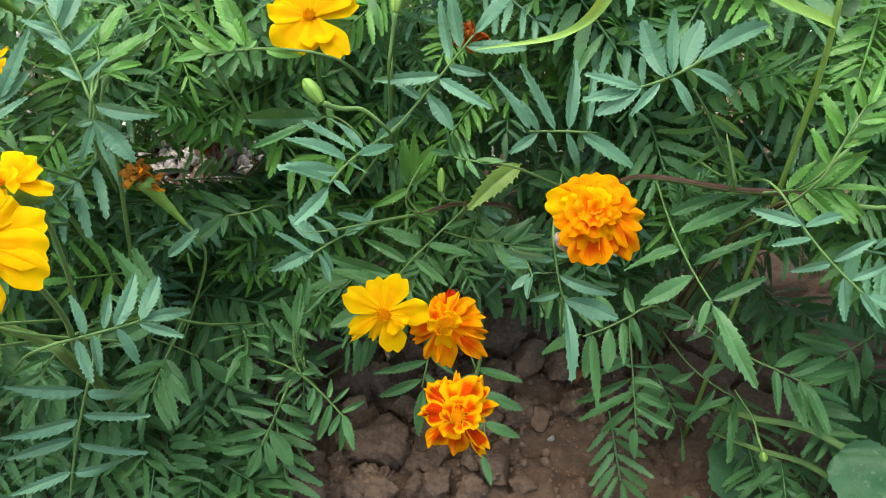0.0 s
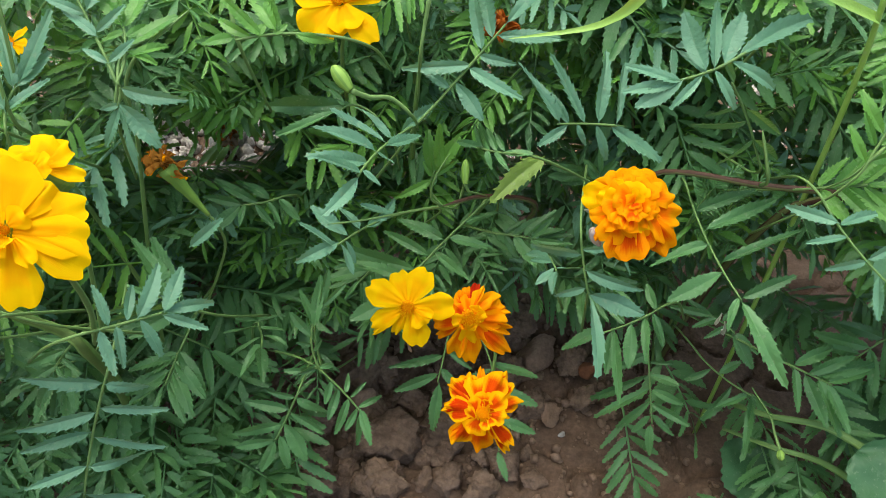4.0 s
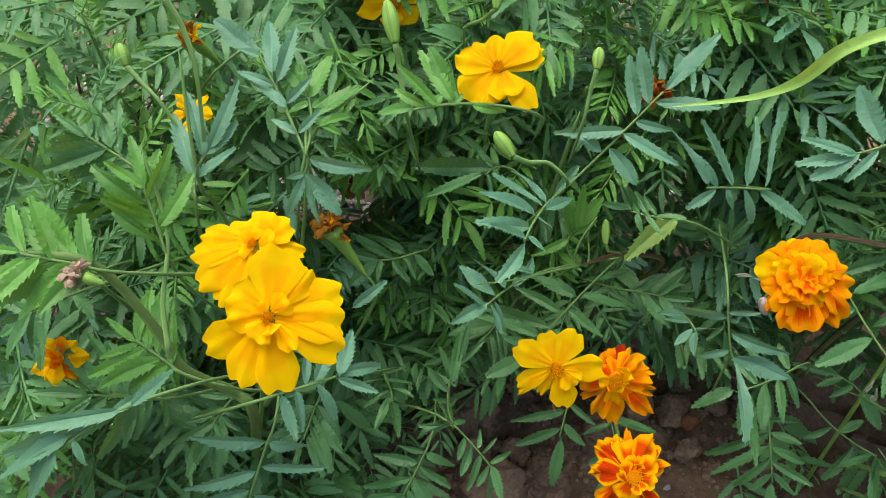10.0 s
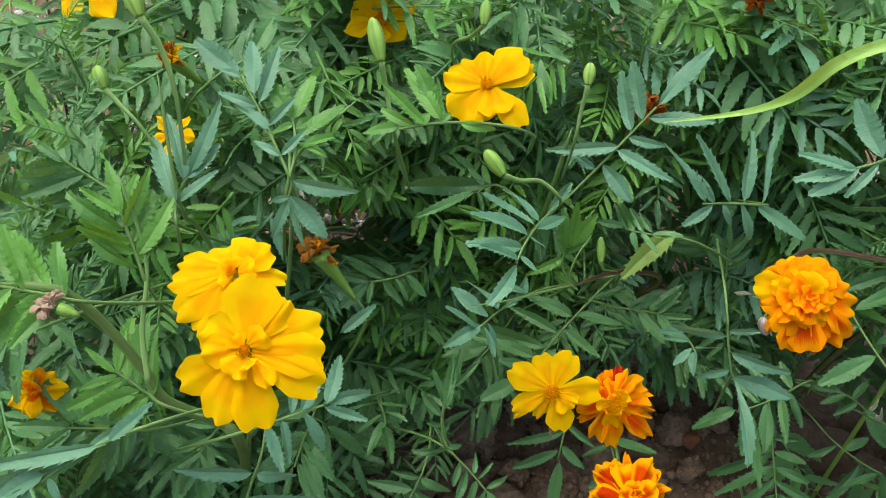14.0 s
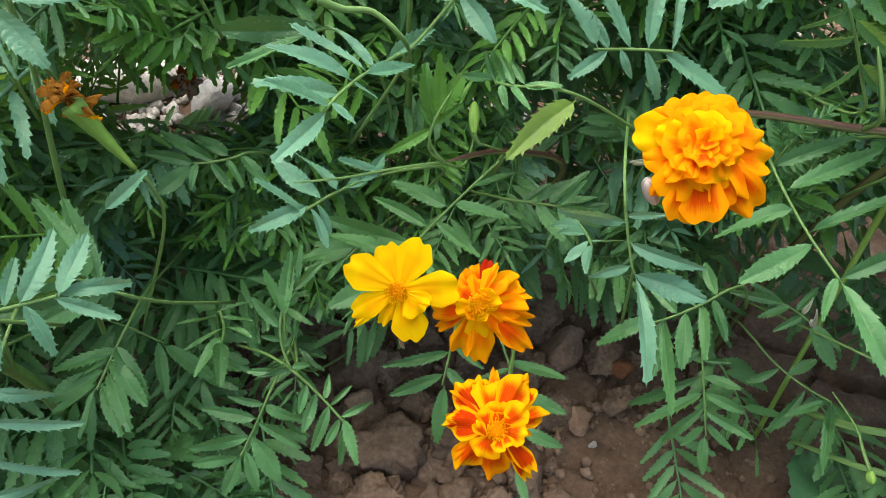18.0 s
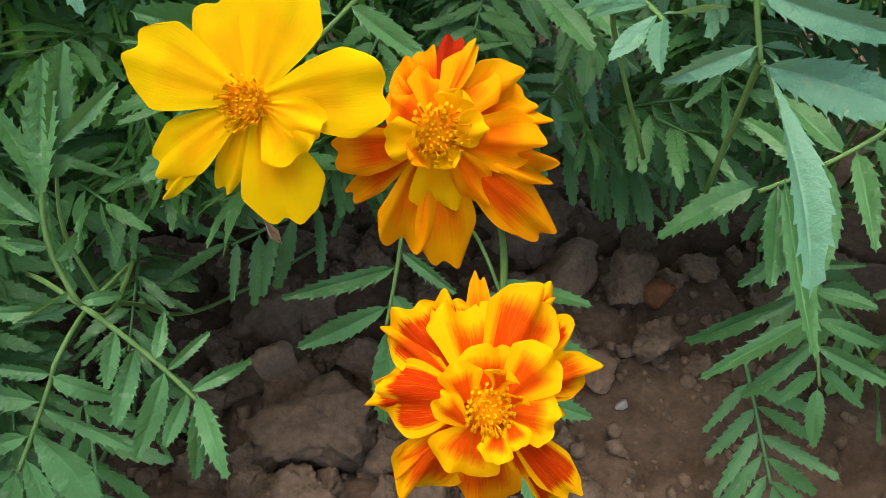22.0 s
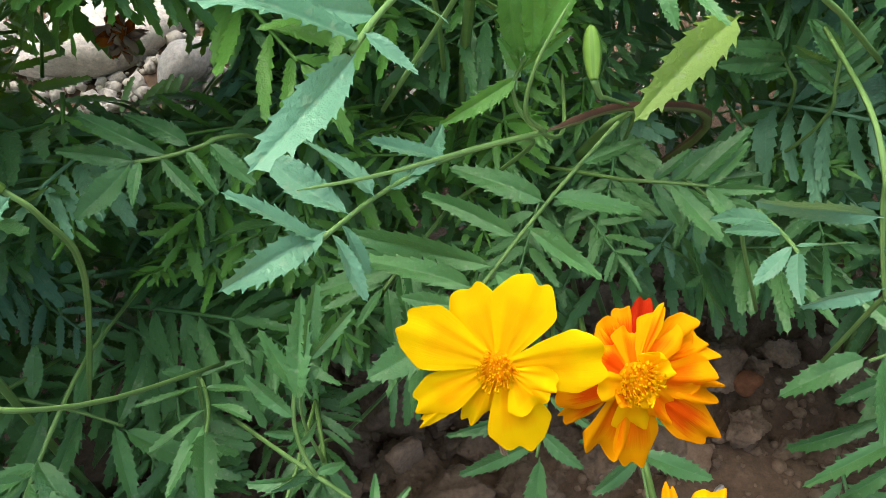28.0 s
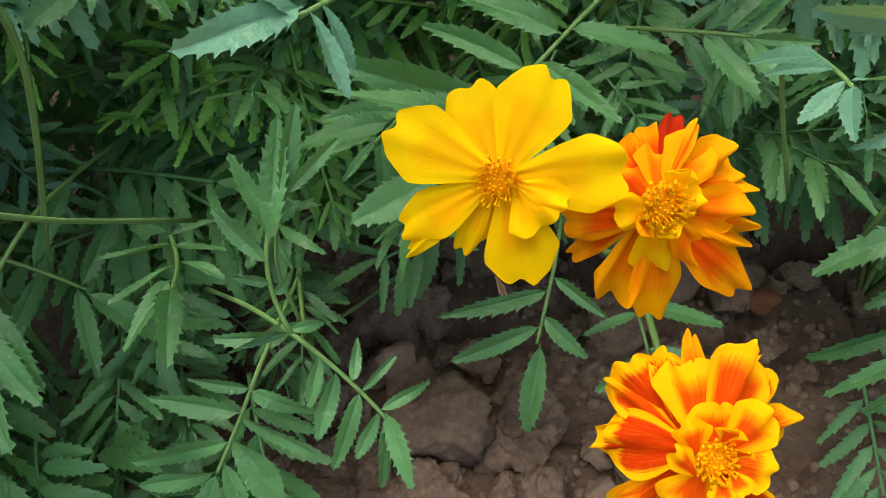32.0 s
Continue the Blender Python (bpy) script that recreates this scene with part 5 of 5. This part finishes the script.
stem(plant_mid, [(0.02, 0.42, 0.05), (0.012, 0.36, 0.09), (0.004, 0.295, 0.13), (0.001, 0.270, 0.168)], 0.002, 0.0013)
stem(plant_mid, [(0.03, 0.40, 0.05), (0.026, 0.33, 0.08), (0.016, 0.265, 0.12), (0.009, 0.230, 0.148)], 0.002, 0.0013)
stem(plant_mid, [foot(plant_mid, -0.04), (-0.08, 0.335, 0.05), (-0.086, 0.295, 0.10), (-0.079, 0.272, 0.130)], 0.0013, 0.0009)
stem(plant_mid, [(-0.079, 0.272, 0.130), (-0.082, 0.276, 0.150), (-0.078, 0.282, 0.17)], 0.0009, 0.0006)
stem(plant_left, [foot(plant_left), (-0.19, 0.26, 0.12), (-0.170, 0.219, 0.205), (-0.1745, 0.2155, 0.222), (-0.1880, 0.2065, 0.247), (-0.1935, 0.2080, 0.264), (-0.2035, 0.2086, 0.291), (-0.2119, 0.2066, 0.3047), (-0.2300, 0.2030, 0.3110)], 0.0034, 0.0017, STEM_MIX)
stem(plant_left, [(-0.188, 0.199, 0.266), (-0.191, 0.212, 0.280), (-0.190, 0.229, 0.300), (-0.196, 0.24, 0.33)], 0.0018, 0.001)
stem(plant_left, [(-0.162, 0.215, 0.215), (-0.145, 0.195, 0.26), (-0.134, 0.172, 0.310)], 0.0018, 0.0014)
stem(plant_left, [(-0.175, 0.235, 0.17), (-0.16, 0.23, 0.25), (-0.148, 0.215, 0.302)], 0.0018, 0.0014)
stem(plant_left, [foot(plant_left, 0.02, 0.02), (-0.17, 0.29, 0.16), (-0.150, 0.283, 0.27), (-0.143, 0.28, 0.31), (-0.117, 0.296, 0.33)], 0.0021, 0.0010)
stem(plant_left, [(-0.17, 0.29, 0.16), (-0.185, 0.275, 0.27), (-0.187, 0.262, 0.30), (-0.19, 0.28, 0.35)], 0.0019, 0.0010)


def upright_stems(plant, count, seed, reach, top):
    rnd = random.Random(seed)
    for i in range(count):
        a = rnd.uniform(0, 2 * math.pi)
        r = reach * rnd.uniform(0.3, 1.0)
        q = plant.location
        end = Vector((q.x + r * math.cos(a), q.y + abs(r * math.sin(a)), top * rnd.uniform(0.75, 1.0)))
        stem(plant, [foot(plant), Vector(foot(plant)).lerp(end, 0.35) + Vector((0, 0, 0.03)), Vector(foot(plant)).lerp(end, 0.7) + Vector((0, 0, 0.03)), end], 0.0022, 0.0010, STEM_RED if i % 3 == 0 else STEM)


for k, (plant, reach) in enumerate(((plant_back, 0.14), (plant_far_right, 0.16), (plant_far_left, 0.16), (plant_mid, 0.10), (plant_right, 0.10))):
    upright_stems(plant, 7, 70 + k, reach, 0.36)


# ---- buds ----
def bud(plant, tip, base, stalk, r, label="closed green flower bud", mat=BUD):
    """A ribbed bud on a stalk that swells towards it."""
    t, b = Vector(tip), Vector(base)
    r *= 0.74
    t += (t - b) * 0.04
    pts = [b, b.lerp(t, 0.33), b.lerp(t, 0.66), t]
    me = tube("bud", pts, r, r, mat, 16, 7, 0.03, lambda u: r * (0.40 + 0.60 * math.sin(math.pi * min(0.5, 0.08 + 0.85 * u)) ** 1.2) * math.sqrt(max(0.015, 1 - max(0, (u - 0.5) / 0.5) ** 2.2)), 0.0)
    ob = part("bud", me, plant, None, label)
    part("stalk", tube("stalk", [base, *stalk], r * 0.42, r * 0.18, STEM, 8, 5), ob)


bud(plant_mid, (-0.064, 0.309, 0.297), (-0.056, 0.302, 0.289), [(-0.048, 0.305, 0.284), (-0.038, 0.309, 0.281), (-0.028, 0.309, 0.271), (-0.026, 0.33, 0.25)], 0.0047)
bud(plant_mid, (-0.114, 0.332, 0.348), (-0.110, 0.321, 0.334), [(-0.108, 0.318, 0.321), (-0.105, 0.312, 0.304), (-0.10, 0.33, 0.26)], 0.0048)
bud(plant_mid, (-0.020, 0.323, 0.333), (-0.021, 0.317, 0.326), [(-0.023, 0.314, 0.315), (-0.025, 0.310, 0.301), (-0.026, 0.325, 0.27)], 0.0036)
bud(plant_mid, (-0.065, 0.341, 0.353), (-0.066, 0.334, 0.345), [(-0.071, 0.348, 0.334), (-0.080, 0.362, 0.320), (-0.07, 0.38, 0.28)], 0.0034)
bud(plant_left, (-0.220, 0.295, 0.343), (-0.217, 0.290, 0.336), [(-0.211, 0.286, 0.331), (-0.202, 0.280, 0.324), (-0.19, 0.275, 0.30)], 0.0040)
bud(plant_left, (-0.200, 0.297, 0.376), (-0.195, 0.289, 0.366), [(-0.189, 0.286, 0.355), (-0.185, 0.279, 0.337), (-0.186, 0.27, 0.30)], 0.0050)
bud(plant_mid, (-0.001, 0.328, 0.233), (-0.001, 0.319, 0.224), [(0.001, 0.319, 0.219), (0.003, 0.321, 0.217), (0.012, 0.331, 0.207)], 0.0030)
bud(plant_right, (0.184, 0.281, 0.286), (0.181, 0.277, 0.282), [(0.175, 0.273, 0.278), (0.170, 0.275, 0.265), (0.168, 0.29, 0.245)], 0.0030)
bud(plant_right, (0.1945, 0.2503, 0.0709), (0.1945, 0.2553, 0.0741), [(0.1925, 0.2641, 0.0790), (0.1909, 0.2728, 0.0842), (0.1824, 0.2887, 0.0917)], 0.0032, "small round green bud low on a thin stalk")


# ---- withered and half-hidden blooms ----
def withered(plant, centre, normal, r, seed, mats, label, calyx=0.020, cup=0.0):
    rows = ring(12, 0, 0.66, 1.9, 62, 0.0, "limp", mats, seed, 25) + ring(8, 20, 0.60, 1.6, 30, 0.05, "limp", mats, seed + 1, 25) + ring(10, 10, 0.66, 1.7, 82, 0.1, "limp", mats, seed + 2, 25)
    if cup:
        rows += ring(7, 15, 0.95, 1.5, -62, 0.05, "limp", mats, seed + 3, 25)
    bloom(plant, centre, normal, r, rows, 0, seed, label, calyx, cup)


withered(plant_left, (-0.138, 0.276, 0.2645), (-0.46, 0.02, 0.86), 0.0105, 41, [DRY, DRY, DRY, ORANGE], "withered brown bloom on a long green calyx", 0.031, 0.0042)
stem(plant_left, [(-0.1235, 0.2755, 0.237), (-0.120, 0.2765, 0.228), (-0.125, 0.285, 0.20), (-0.16, 0.30, 0.12)], 0.0010, 0.0012)
withered(plant_mid, (0.0155, 0.350, 0.296), (-0.2, -0.6, 0.75), 0.0140, 44, [RUSTY, RUSTY, DRY], "withered rust-brown bloom behind the leaves")
withered(plant_far_right, (0.066, 0.380, 0.338), (0, -0.6, 0.8), 0.0110, 47, [RUSTY], "withered rust-brown bloom high in the leaves")
withered(plant_left, (-0.196, 0.312, 0.338), (-0.3, -0.5, 0.8), 0.0090, 58, [DRY, GOLDEN], "small withered yellow bloom behind a tall stem")
withered(plant_back, (-0.143, 0.392, 0.202), (0.1, -0.7, 0.7), 0.0120, 50, [FADED, FADED, RUSTY], "withered pale brown bloom deep in the leaves")
HUSK = stem_material("pale_dry_husk", (0.46, 0.42, 0.37), (0.64, 0.61, 0.56), (0.34, 0.26, 0.22))
withered(plant_left, (-0.2085, 0.1975, 0.3055), (-0.9, 0.05, 0.40), 0.0075, 53, [FADED], "pale dry papery husk among green shoots", 0.008)
bud(plant_right, (0.0488, 0.2420, 0.2605), (0.0538, 0.2450, 0.2495), [(0.0525, 0.2480, 0.2535), (0.058, 0.254, 0.256), (0.064, 0.262, 0.256)], 0.0036, "small pale withered bud beside the orange bloom", HUSK)
bloom(plant_left, (-0.242, 0.213, 0.244), (0.1, -0.7, 0.7), 0.0110, ring(9, 0, 1.0, 0.7, 10, 0.0, "frill", [ORANGE, GOLDEN], 61, 18) + ring(7, 20, 0.6, 0.8, 45, 0.05, "curl", [ORANGE], 62, 18), 0, 8, "small ragged orange bloom")
bloom(plant_left, (-0.197, 0.296, 0.312), (-0.3, -0.5, 0.8), 0.0115, ring(5, 10, 1.0, 0.7, 0, 0.0, "broad", [GOLDEN], 63), 0.22, 9, "yellow bloom half hidden by leaves")
bloom(plant_back, (-0.117, 0.405, 0.317), (0.0, -0.6, 0.8), 0.0190, ring(6, 20, 1.0, 0.9, 0, 0.0, "broad", [GOLDEN], 64), 0.22, 10, "yellow bloom behind a tall bud")
bloom(plant_far_left, (-0.245, 0.355, 0.352), (0.1, -0.6, 0.8), 0.0170, ring(6, 0, 1.0, 0.9, 0, 0.0, "broad", [GOLDEN], 65), 0.22, 11, "yellow bloom at the back of the bed")
part("leaf", LEAFLETS[2][2], plant_left, Matrix.Translation((-0.1282, 0.2558, 0.2354)) @ frame_of((0.0169, 0.0039, 0.0123), (0.3, -0.6, 0.8)) @ Matrix.Diagonal((0.022, 0.0215, 0.0215, 1)), "pale folded leaf below the withered bloom")
# a single yellowing leaf at the joint
part("leaf", LEAFLETS[3][0], plant_mid, Matrix.Translation((0.045, 0.351, 0.220)) @ frame_of((-0.029, -0.025, -0.013), (0, -0.6, 0.8)) @ Matrix.Diagonal((0.046, 0.042, 0.041, 1)), "single yellowing leaf")

for b, d, k in (((0.0630, 0.283, 0.236), (-0.8, -0.2, 0.4), 0.007), ((0.0640, 0.284, 0.234), (0.5, -0.3, 0.2), 0.006), ((0.124, 0.253, 0.198), (-0.3, -0.5, -0.75), 0.007), ((0.126, 0.251, 0.194), (0.1, -0.5, -0.85), 0.008), ((-0.030, 0.250, 0.176), (0.4, -0.4, -0.8), 0.006)):
    part("leaf_scrap", petal_mesh("limp", 1, FADED if b[0] < 0 else EATEN), plant_mid if b[0] < 0 else plant_right, Matrix.Translation(b) @ frame_of(d, (0, -0.6, 0.8)) @ Matrix.Scale(k, 4), "dry torn scrap of leaf")


# ---- weeds ----
def blade_mesh(points, width, mat, k=10):
    """A grass blade: a long folded ribbon with a keel, tapering to its tip (the first point)."""
    line = spline(points, k)
    verts, faces, rib = [], [], []
    n = len(line)
    for i, q in enumerate(line):
        t = i / (n - 1)
        f = frame_of(line[min(i + 1, n - 1)] - line[max(i - 1, 0)], (0.1, -0.6, 0.8)).to_3x3()
        w = width * min(1.0, (t * 2.2) ** 0.8 + 0.04) * (1 - 0.25 * t)
        for u in (-1, -0.5, 0, 0.5, 1):
            verts.append(q + f @ Vector((u * w, 0, abs(u) * w * 0.45)))
            rib.append(abs(u))
    for i in range(n - 1):
        for c in range(4):
            a = i * 5 + c
            faces.append((a, a + 1, a + 6, a + 5))
    return mesh_of("blade", verts, faces, mat, {"rib": rib})


grass = plant_at(0.185, 0.33, "tall green grass weed with long arching blades", "grass_weed", "grass", "weeds in the bed")
part("stem", tube("stem", [foot(grass), (0.176, 0.312, 0.16), (0.168, 0.298, 0.28), (0.163, 0.294, 0.331), (0.160, 0.297, 0.36), (0.156, 0.30, 0.40)], 0.0014, 0.0010, GRASS), grass)
part("blade", blade_mesh([(0.015, 0.317, 0.308), (0.049, 0.316, 0.314), (0.062, 0.307, 0.326), (0.072, 0.298, 0.346), (0.088, 0.293, 0.357), (0.115, 0.293, 0.362), (0.156, 0.298, 0.358)], 0.0031, GRASS), grass)
part("blade", blade_mesh([(0.095, 0.289, 0.353), (0.122, 0.291, 0.348), (0.143, 0.293, 0.339), (0.163, 0.294, 0.331)], 0.0032, GRASS), grass)


def broad_leaf(seed, mat):
    """A rounded weed leaf with a wavy rim, one unit long."""
    rnd = random.Random(seed)
    verts, faces, rib, lane = [], [], [], []
    for j in range(25):
        v = j / 24
        w = 0.40 * math.sin(math.pi * min(1, 0.06 + 0.94 * v ** 0.8)) ** 0.7
        tooth = rnd.uniform(0.03, 0.10) if j % 2 else 0.0
        for i in range(13):
            u = i / 6 - 1
            vein = math.sin(6.2832 * (3.2 * v - 1.1 * abs(u)) + seed)
            verts.append((u * w * (1 + 0.05 * math.sin(14 * v + u) + (tooth if abs(u) == 1 else 0)), v + 0.05 * (1 - abs(u)) * v, 0.16 * abs(u) * w - 0.22 * v * v + 0.03 * math.sin(9 * v + 4 * u + seed) + 0.008 * vein * (1 - u * u) + 0.03 * u * u * math.sin(16 * v + seed)))
            rib.append(0.0 if i == 6 or vein < -0.93 else 1.0)
            lane.append(40 * v - 8 * abs(u))
    for j in range(24):
        for i in range(12):
            a = j * 13 + i
            faces.append((a, a + 1, a + 14, a + 13))
    return mesh_of("leaf", verts, faces, mat, {"rib": rib, "lane": lane})


weed = plant_at(0.30, 0.28, "low broad-leaved green weed with thick pale stems", "broadleaf_weed", "weed", "weeds in the bed")
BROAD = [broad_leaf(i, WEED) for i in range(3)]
part("stem", tube("stem", [foot(weed), (0.262, 0.245, 0.075), (0.240, 0.248, 0.086), (0.219, 0.263, 0.088), (0.192, 0.278, 0.078), (0.180, 0.31, 0.05)], 0.0034, 0.0016, STEM), weed)
part("stem", tube("stem", [foot(weed), (0.25, 0.25, 0.045), (0.225, 0.258, 0.058), (0.20, 0.270, 0.055), (0.185, 0.30, 0.03)], 0.0030, 0.0012, STEM), weed)
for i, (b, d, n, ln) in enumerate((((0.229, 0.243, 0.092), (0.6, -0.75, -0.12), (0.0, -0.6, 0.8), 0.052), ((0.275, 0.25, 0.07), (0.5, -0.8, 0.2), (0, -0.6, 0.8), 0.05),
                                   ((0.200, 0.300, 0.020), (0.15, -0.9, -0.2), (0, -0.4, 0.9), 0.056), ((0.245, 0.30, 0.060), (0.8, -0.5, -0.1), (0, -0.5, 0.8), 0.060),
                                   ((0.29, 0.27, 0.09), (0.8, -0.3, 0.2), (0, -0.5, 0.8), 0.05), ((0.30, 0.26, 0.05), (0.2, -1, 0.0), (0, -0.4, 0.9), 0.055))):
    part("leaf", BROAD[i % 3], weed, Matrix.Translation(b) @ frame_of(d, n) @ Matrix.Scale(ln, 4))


# ---- clods, stones and crumbs ----
def lump(seed, rough, mat, levels=3, squash=(1, 1, 1), cuts=11):
    """A broken, angular lump: a ball cut by random planes, then roughened."""
    r = random.Random(seed)
    planes = []
    for _ in range(cuts):
        n = Vector((r.uniform(-1, 1), r.uniform(-1, 1), r.uniform(-1, 1))).normalized()
        planes.append((n, r.uniform(0.46, 0.88)))
    bm = bmesh.new()
    bmesh.ops.create_icosphere(bm, subdivisions=levels, radius=1.0)
    off = Vector((seed * 3.7, seed * 1.3, seed * 0.7))
    for v in bm.verts:
        p = v.co.normalized()
        k = min([1.0] + [d / max(1e-3, p.dot(n)) for n, d in planes if p.dot(n) > 0])
        k *= 1 + rough * (0.25 * noise.noise(p * 1.5 + off) + 0.12 * noise.noise(p * 4 + off) + 0.11 * noise.noise(p * 9 + off) + 0.06 * noise.noise(p * 21 + off))
        v.co = Vector((p.x * k * squash[0], p.y * k * squash[1], p.z * k * squash[2]))
    verts = [v.co.copy() for v in bm.verts]
    faces = [tuple(v.index for v in f.verts) for f in bm.faces]
    bm.free()
    return mesh_of("lump", verts, faces, mat, None, levels > 2)


CLODS = [lump(i, 1.0, CLOD, 5, (1, 0.85, 0.8), 8) for i in range(8)]
for i, (x, y, dz, r) in enumerate(((-0.046, 0.315, 0.021, 0.026), (0.048, 0.412, 0.012, 0.024), (0.100, 0.350, 0.006, 0.014), (-0.008, 0.322, 0.008, 0.020), (0.035, 0.36, 0.010, 0.022), (0.060, 0.345, 0.008, 0.016), (-0.075, 0.37, 0.010, 0.024), (0.005, 0.38, 0.008, 0.014),
                                  (0.092, 0.375, 0.008, 0.015), (-0.10, 0.33, 0.006, 0.013), (-0.02, 0.285, 0.004, 0.010), (-0.065, 0.29, 0.004, 0.009), (0.02, 0.30, 0.004, 0.008), (0.055, 0.31, 0.003, 0.008))):
    c = new("soil_clod", CLODS[i % 8])
    c.matrix_basis = Matrix.Translation((x, y, soil_height(x, y) + dz)) @ pose(0, 0, 0, 20 * i, 13 * i, 47 * i) @ Matrix.Scale(r, 4)
    tagged(c, "rough dry brown clod of soil on the bed", "soil clod", "clods on the soil")
rnd = random.Random(5)
for i in range(125):
    x, y = (rnd.uniform(-0.17, 0.18), rnd.uniform(0.24, 0.46)) if i < 70 else (rnd.uniform(-0.10, 0.05), rnd.uniform(0.275, 0.41))
    if x > 0.06 and y < 0.33:
        continue
    r = rnd.uniform(0.004, 0.013) if i < 70 else rnd.uniform(0.008, 0.019)
    c = new("soil_clod", CLODS[i % 8])
    c.matrix_basis = Matrix.Translation((x, y, soil_height(x, y) + r * 0.25)) @ pose(0, 0, 0, rnd.uniform(0, 360), rnd.uniform(0, 360), 0) @ Matrix.Scale(r, 4)
    tagged(c, "small dry brown clod of soil", "soil clod", "clods on the soil")


def stone(x, y, dz, size, me, turn, label):
    c = new("stone", me)
    c.matrix_basis = Matrix.Translation((x, y, soil_height(x, y) + dz)) @ pose(0, 0, 0, *turn) @ Matrix.Diagonal((*size, 1))
    return tagged(c, label, "stone", "stones in the bed")


PEBBLE = [lump(50 + i, 0.45, STONE, 3, (1, 0.8, 0.7)) for i in range(4)]
stone(0.081, 0.321, 0.003, (0.0035, 0.0035, 0.0035), PEBBLE[0], (0, 0, 20), "small white pebble on the dry soil")
stone(-0.066, 0.341, 0.014, (0.011, 0.009, 0.026), lump(60, 0.6, TAN, 3), (15, -12, 0), "upright tan stone among the clods")
stone(0.105, 0.368, 0.012, (0.009, 0.009, 0.012), lump(61, 0.35, RUST, 3), (0, 0, 0), "rounded rust-brown stone under the leaves")
stone(0.068, 0.390, 0.008, (0.022, 0.015, 0.014), lump(62, 0.6, TAN, 4, (1, 1, 1), 7), (0, 0, 30), "blocky tan stone on the soil")
stone(0.072, 0.337, 0.004, (0.011, 0.009, 0.008), lump(63, 0.6, TAN, 4, (1, 1, 1), 7), (0, 0, 70), "small angular tan stone on the soil")
stone(-0.295, 0.695, 0.02, (0.075, 0.050, 0.045), PEBBLE[1], (0, 0, 30), "large pale stone behind the plants")
stone(-0.215, 0.64, 0.015, (0.040, 0.030, 0.026), PEBBLE[2], (0, 0, 80), "pale stone behind the plants")
stone(0.045, 0.64, 0.015, (0.025, 0.02, 0.018), PEBBLE[3], (0, 0, 50), "pale stone behind the plants")


def scatter(name, count, seed, spot, size, shapes, label, category):
    """Many small lumps in one mesh."""
    r = random.Random(seed)
    verts, faces = [], []
    mat = shapes[0].materials[0]
    base = [([v.co.copy() for v in me.vertices], [tuple(p.vertices) for p in me.polygons]) for me in shapes]
    for i in range(count):
        x, y = spot(r)
        k = size[0] + (size[1] - size[0]) * r.random() ** 2.2
        m = Matrix.Translation((x, y, soil_height(x, y) + k * 0.3)) @ pose(0, 0, 0, r.uniform(0, 360), r.uniform(0, 360), 0) @ Matrix.Scale(k, 4)
        v, f = base[i % len(base)]
        o = len(verts)
        verts += [m @ q for q in v]
        faces += [tuple(j + o for j in q) for q in f]
    ob = new(name, mesh_of(name, verts, faces, mat))
    tagged(ob, label, category, kind="stuff")


scatter("soil_crumbs", 1500, 8, lambda r: (r.uniform(-0.2, 0.2), r.uniform(0.22, 0.48)), (0.0012, 0.0050), [lump(80 + i, 0.8, CLOD, 1) for i in range(4)], "loose crumbs of dry brown soil", "soil")
scatter("gravel", 5200, 9, lambda r: (r.gauss(-0.05, 0.6), 0.60 + abs(r.gauss(0, 0.55))) if r.random() < 0.8 else (r.gauss(-0.26, 0.12), 0.60 + abs(r.gauss(0, 0.12))), (0.002, 0.011), [lump(90 + i, 0.5, STONE, 1) for i in range(4)], "scattered pale gravel behind the plants", "gravel")
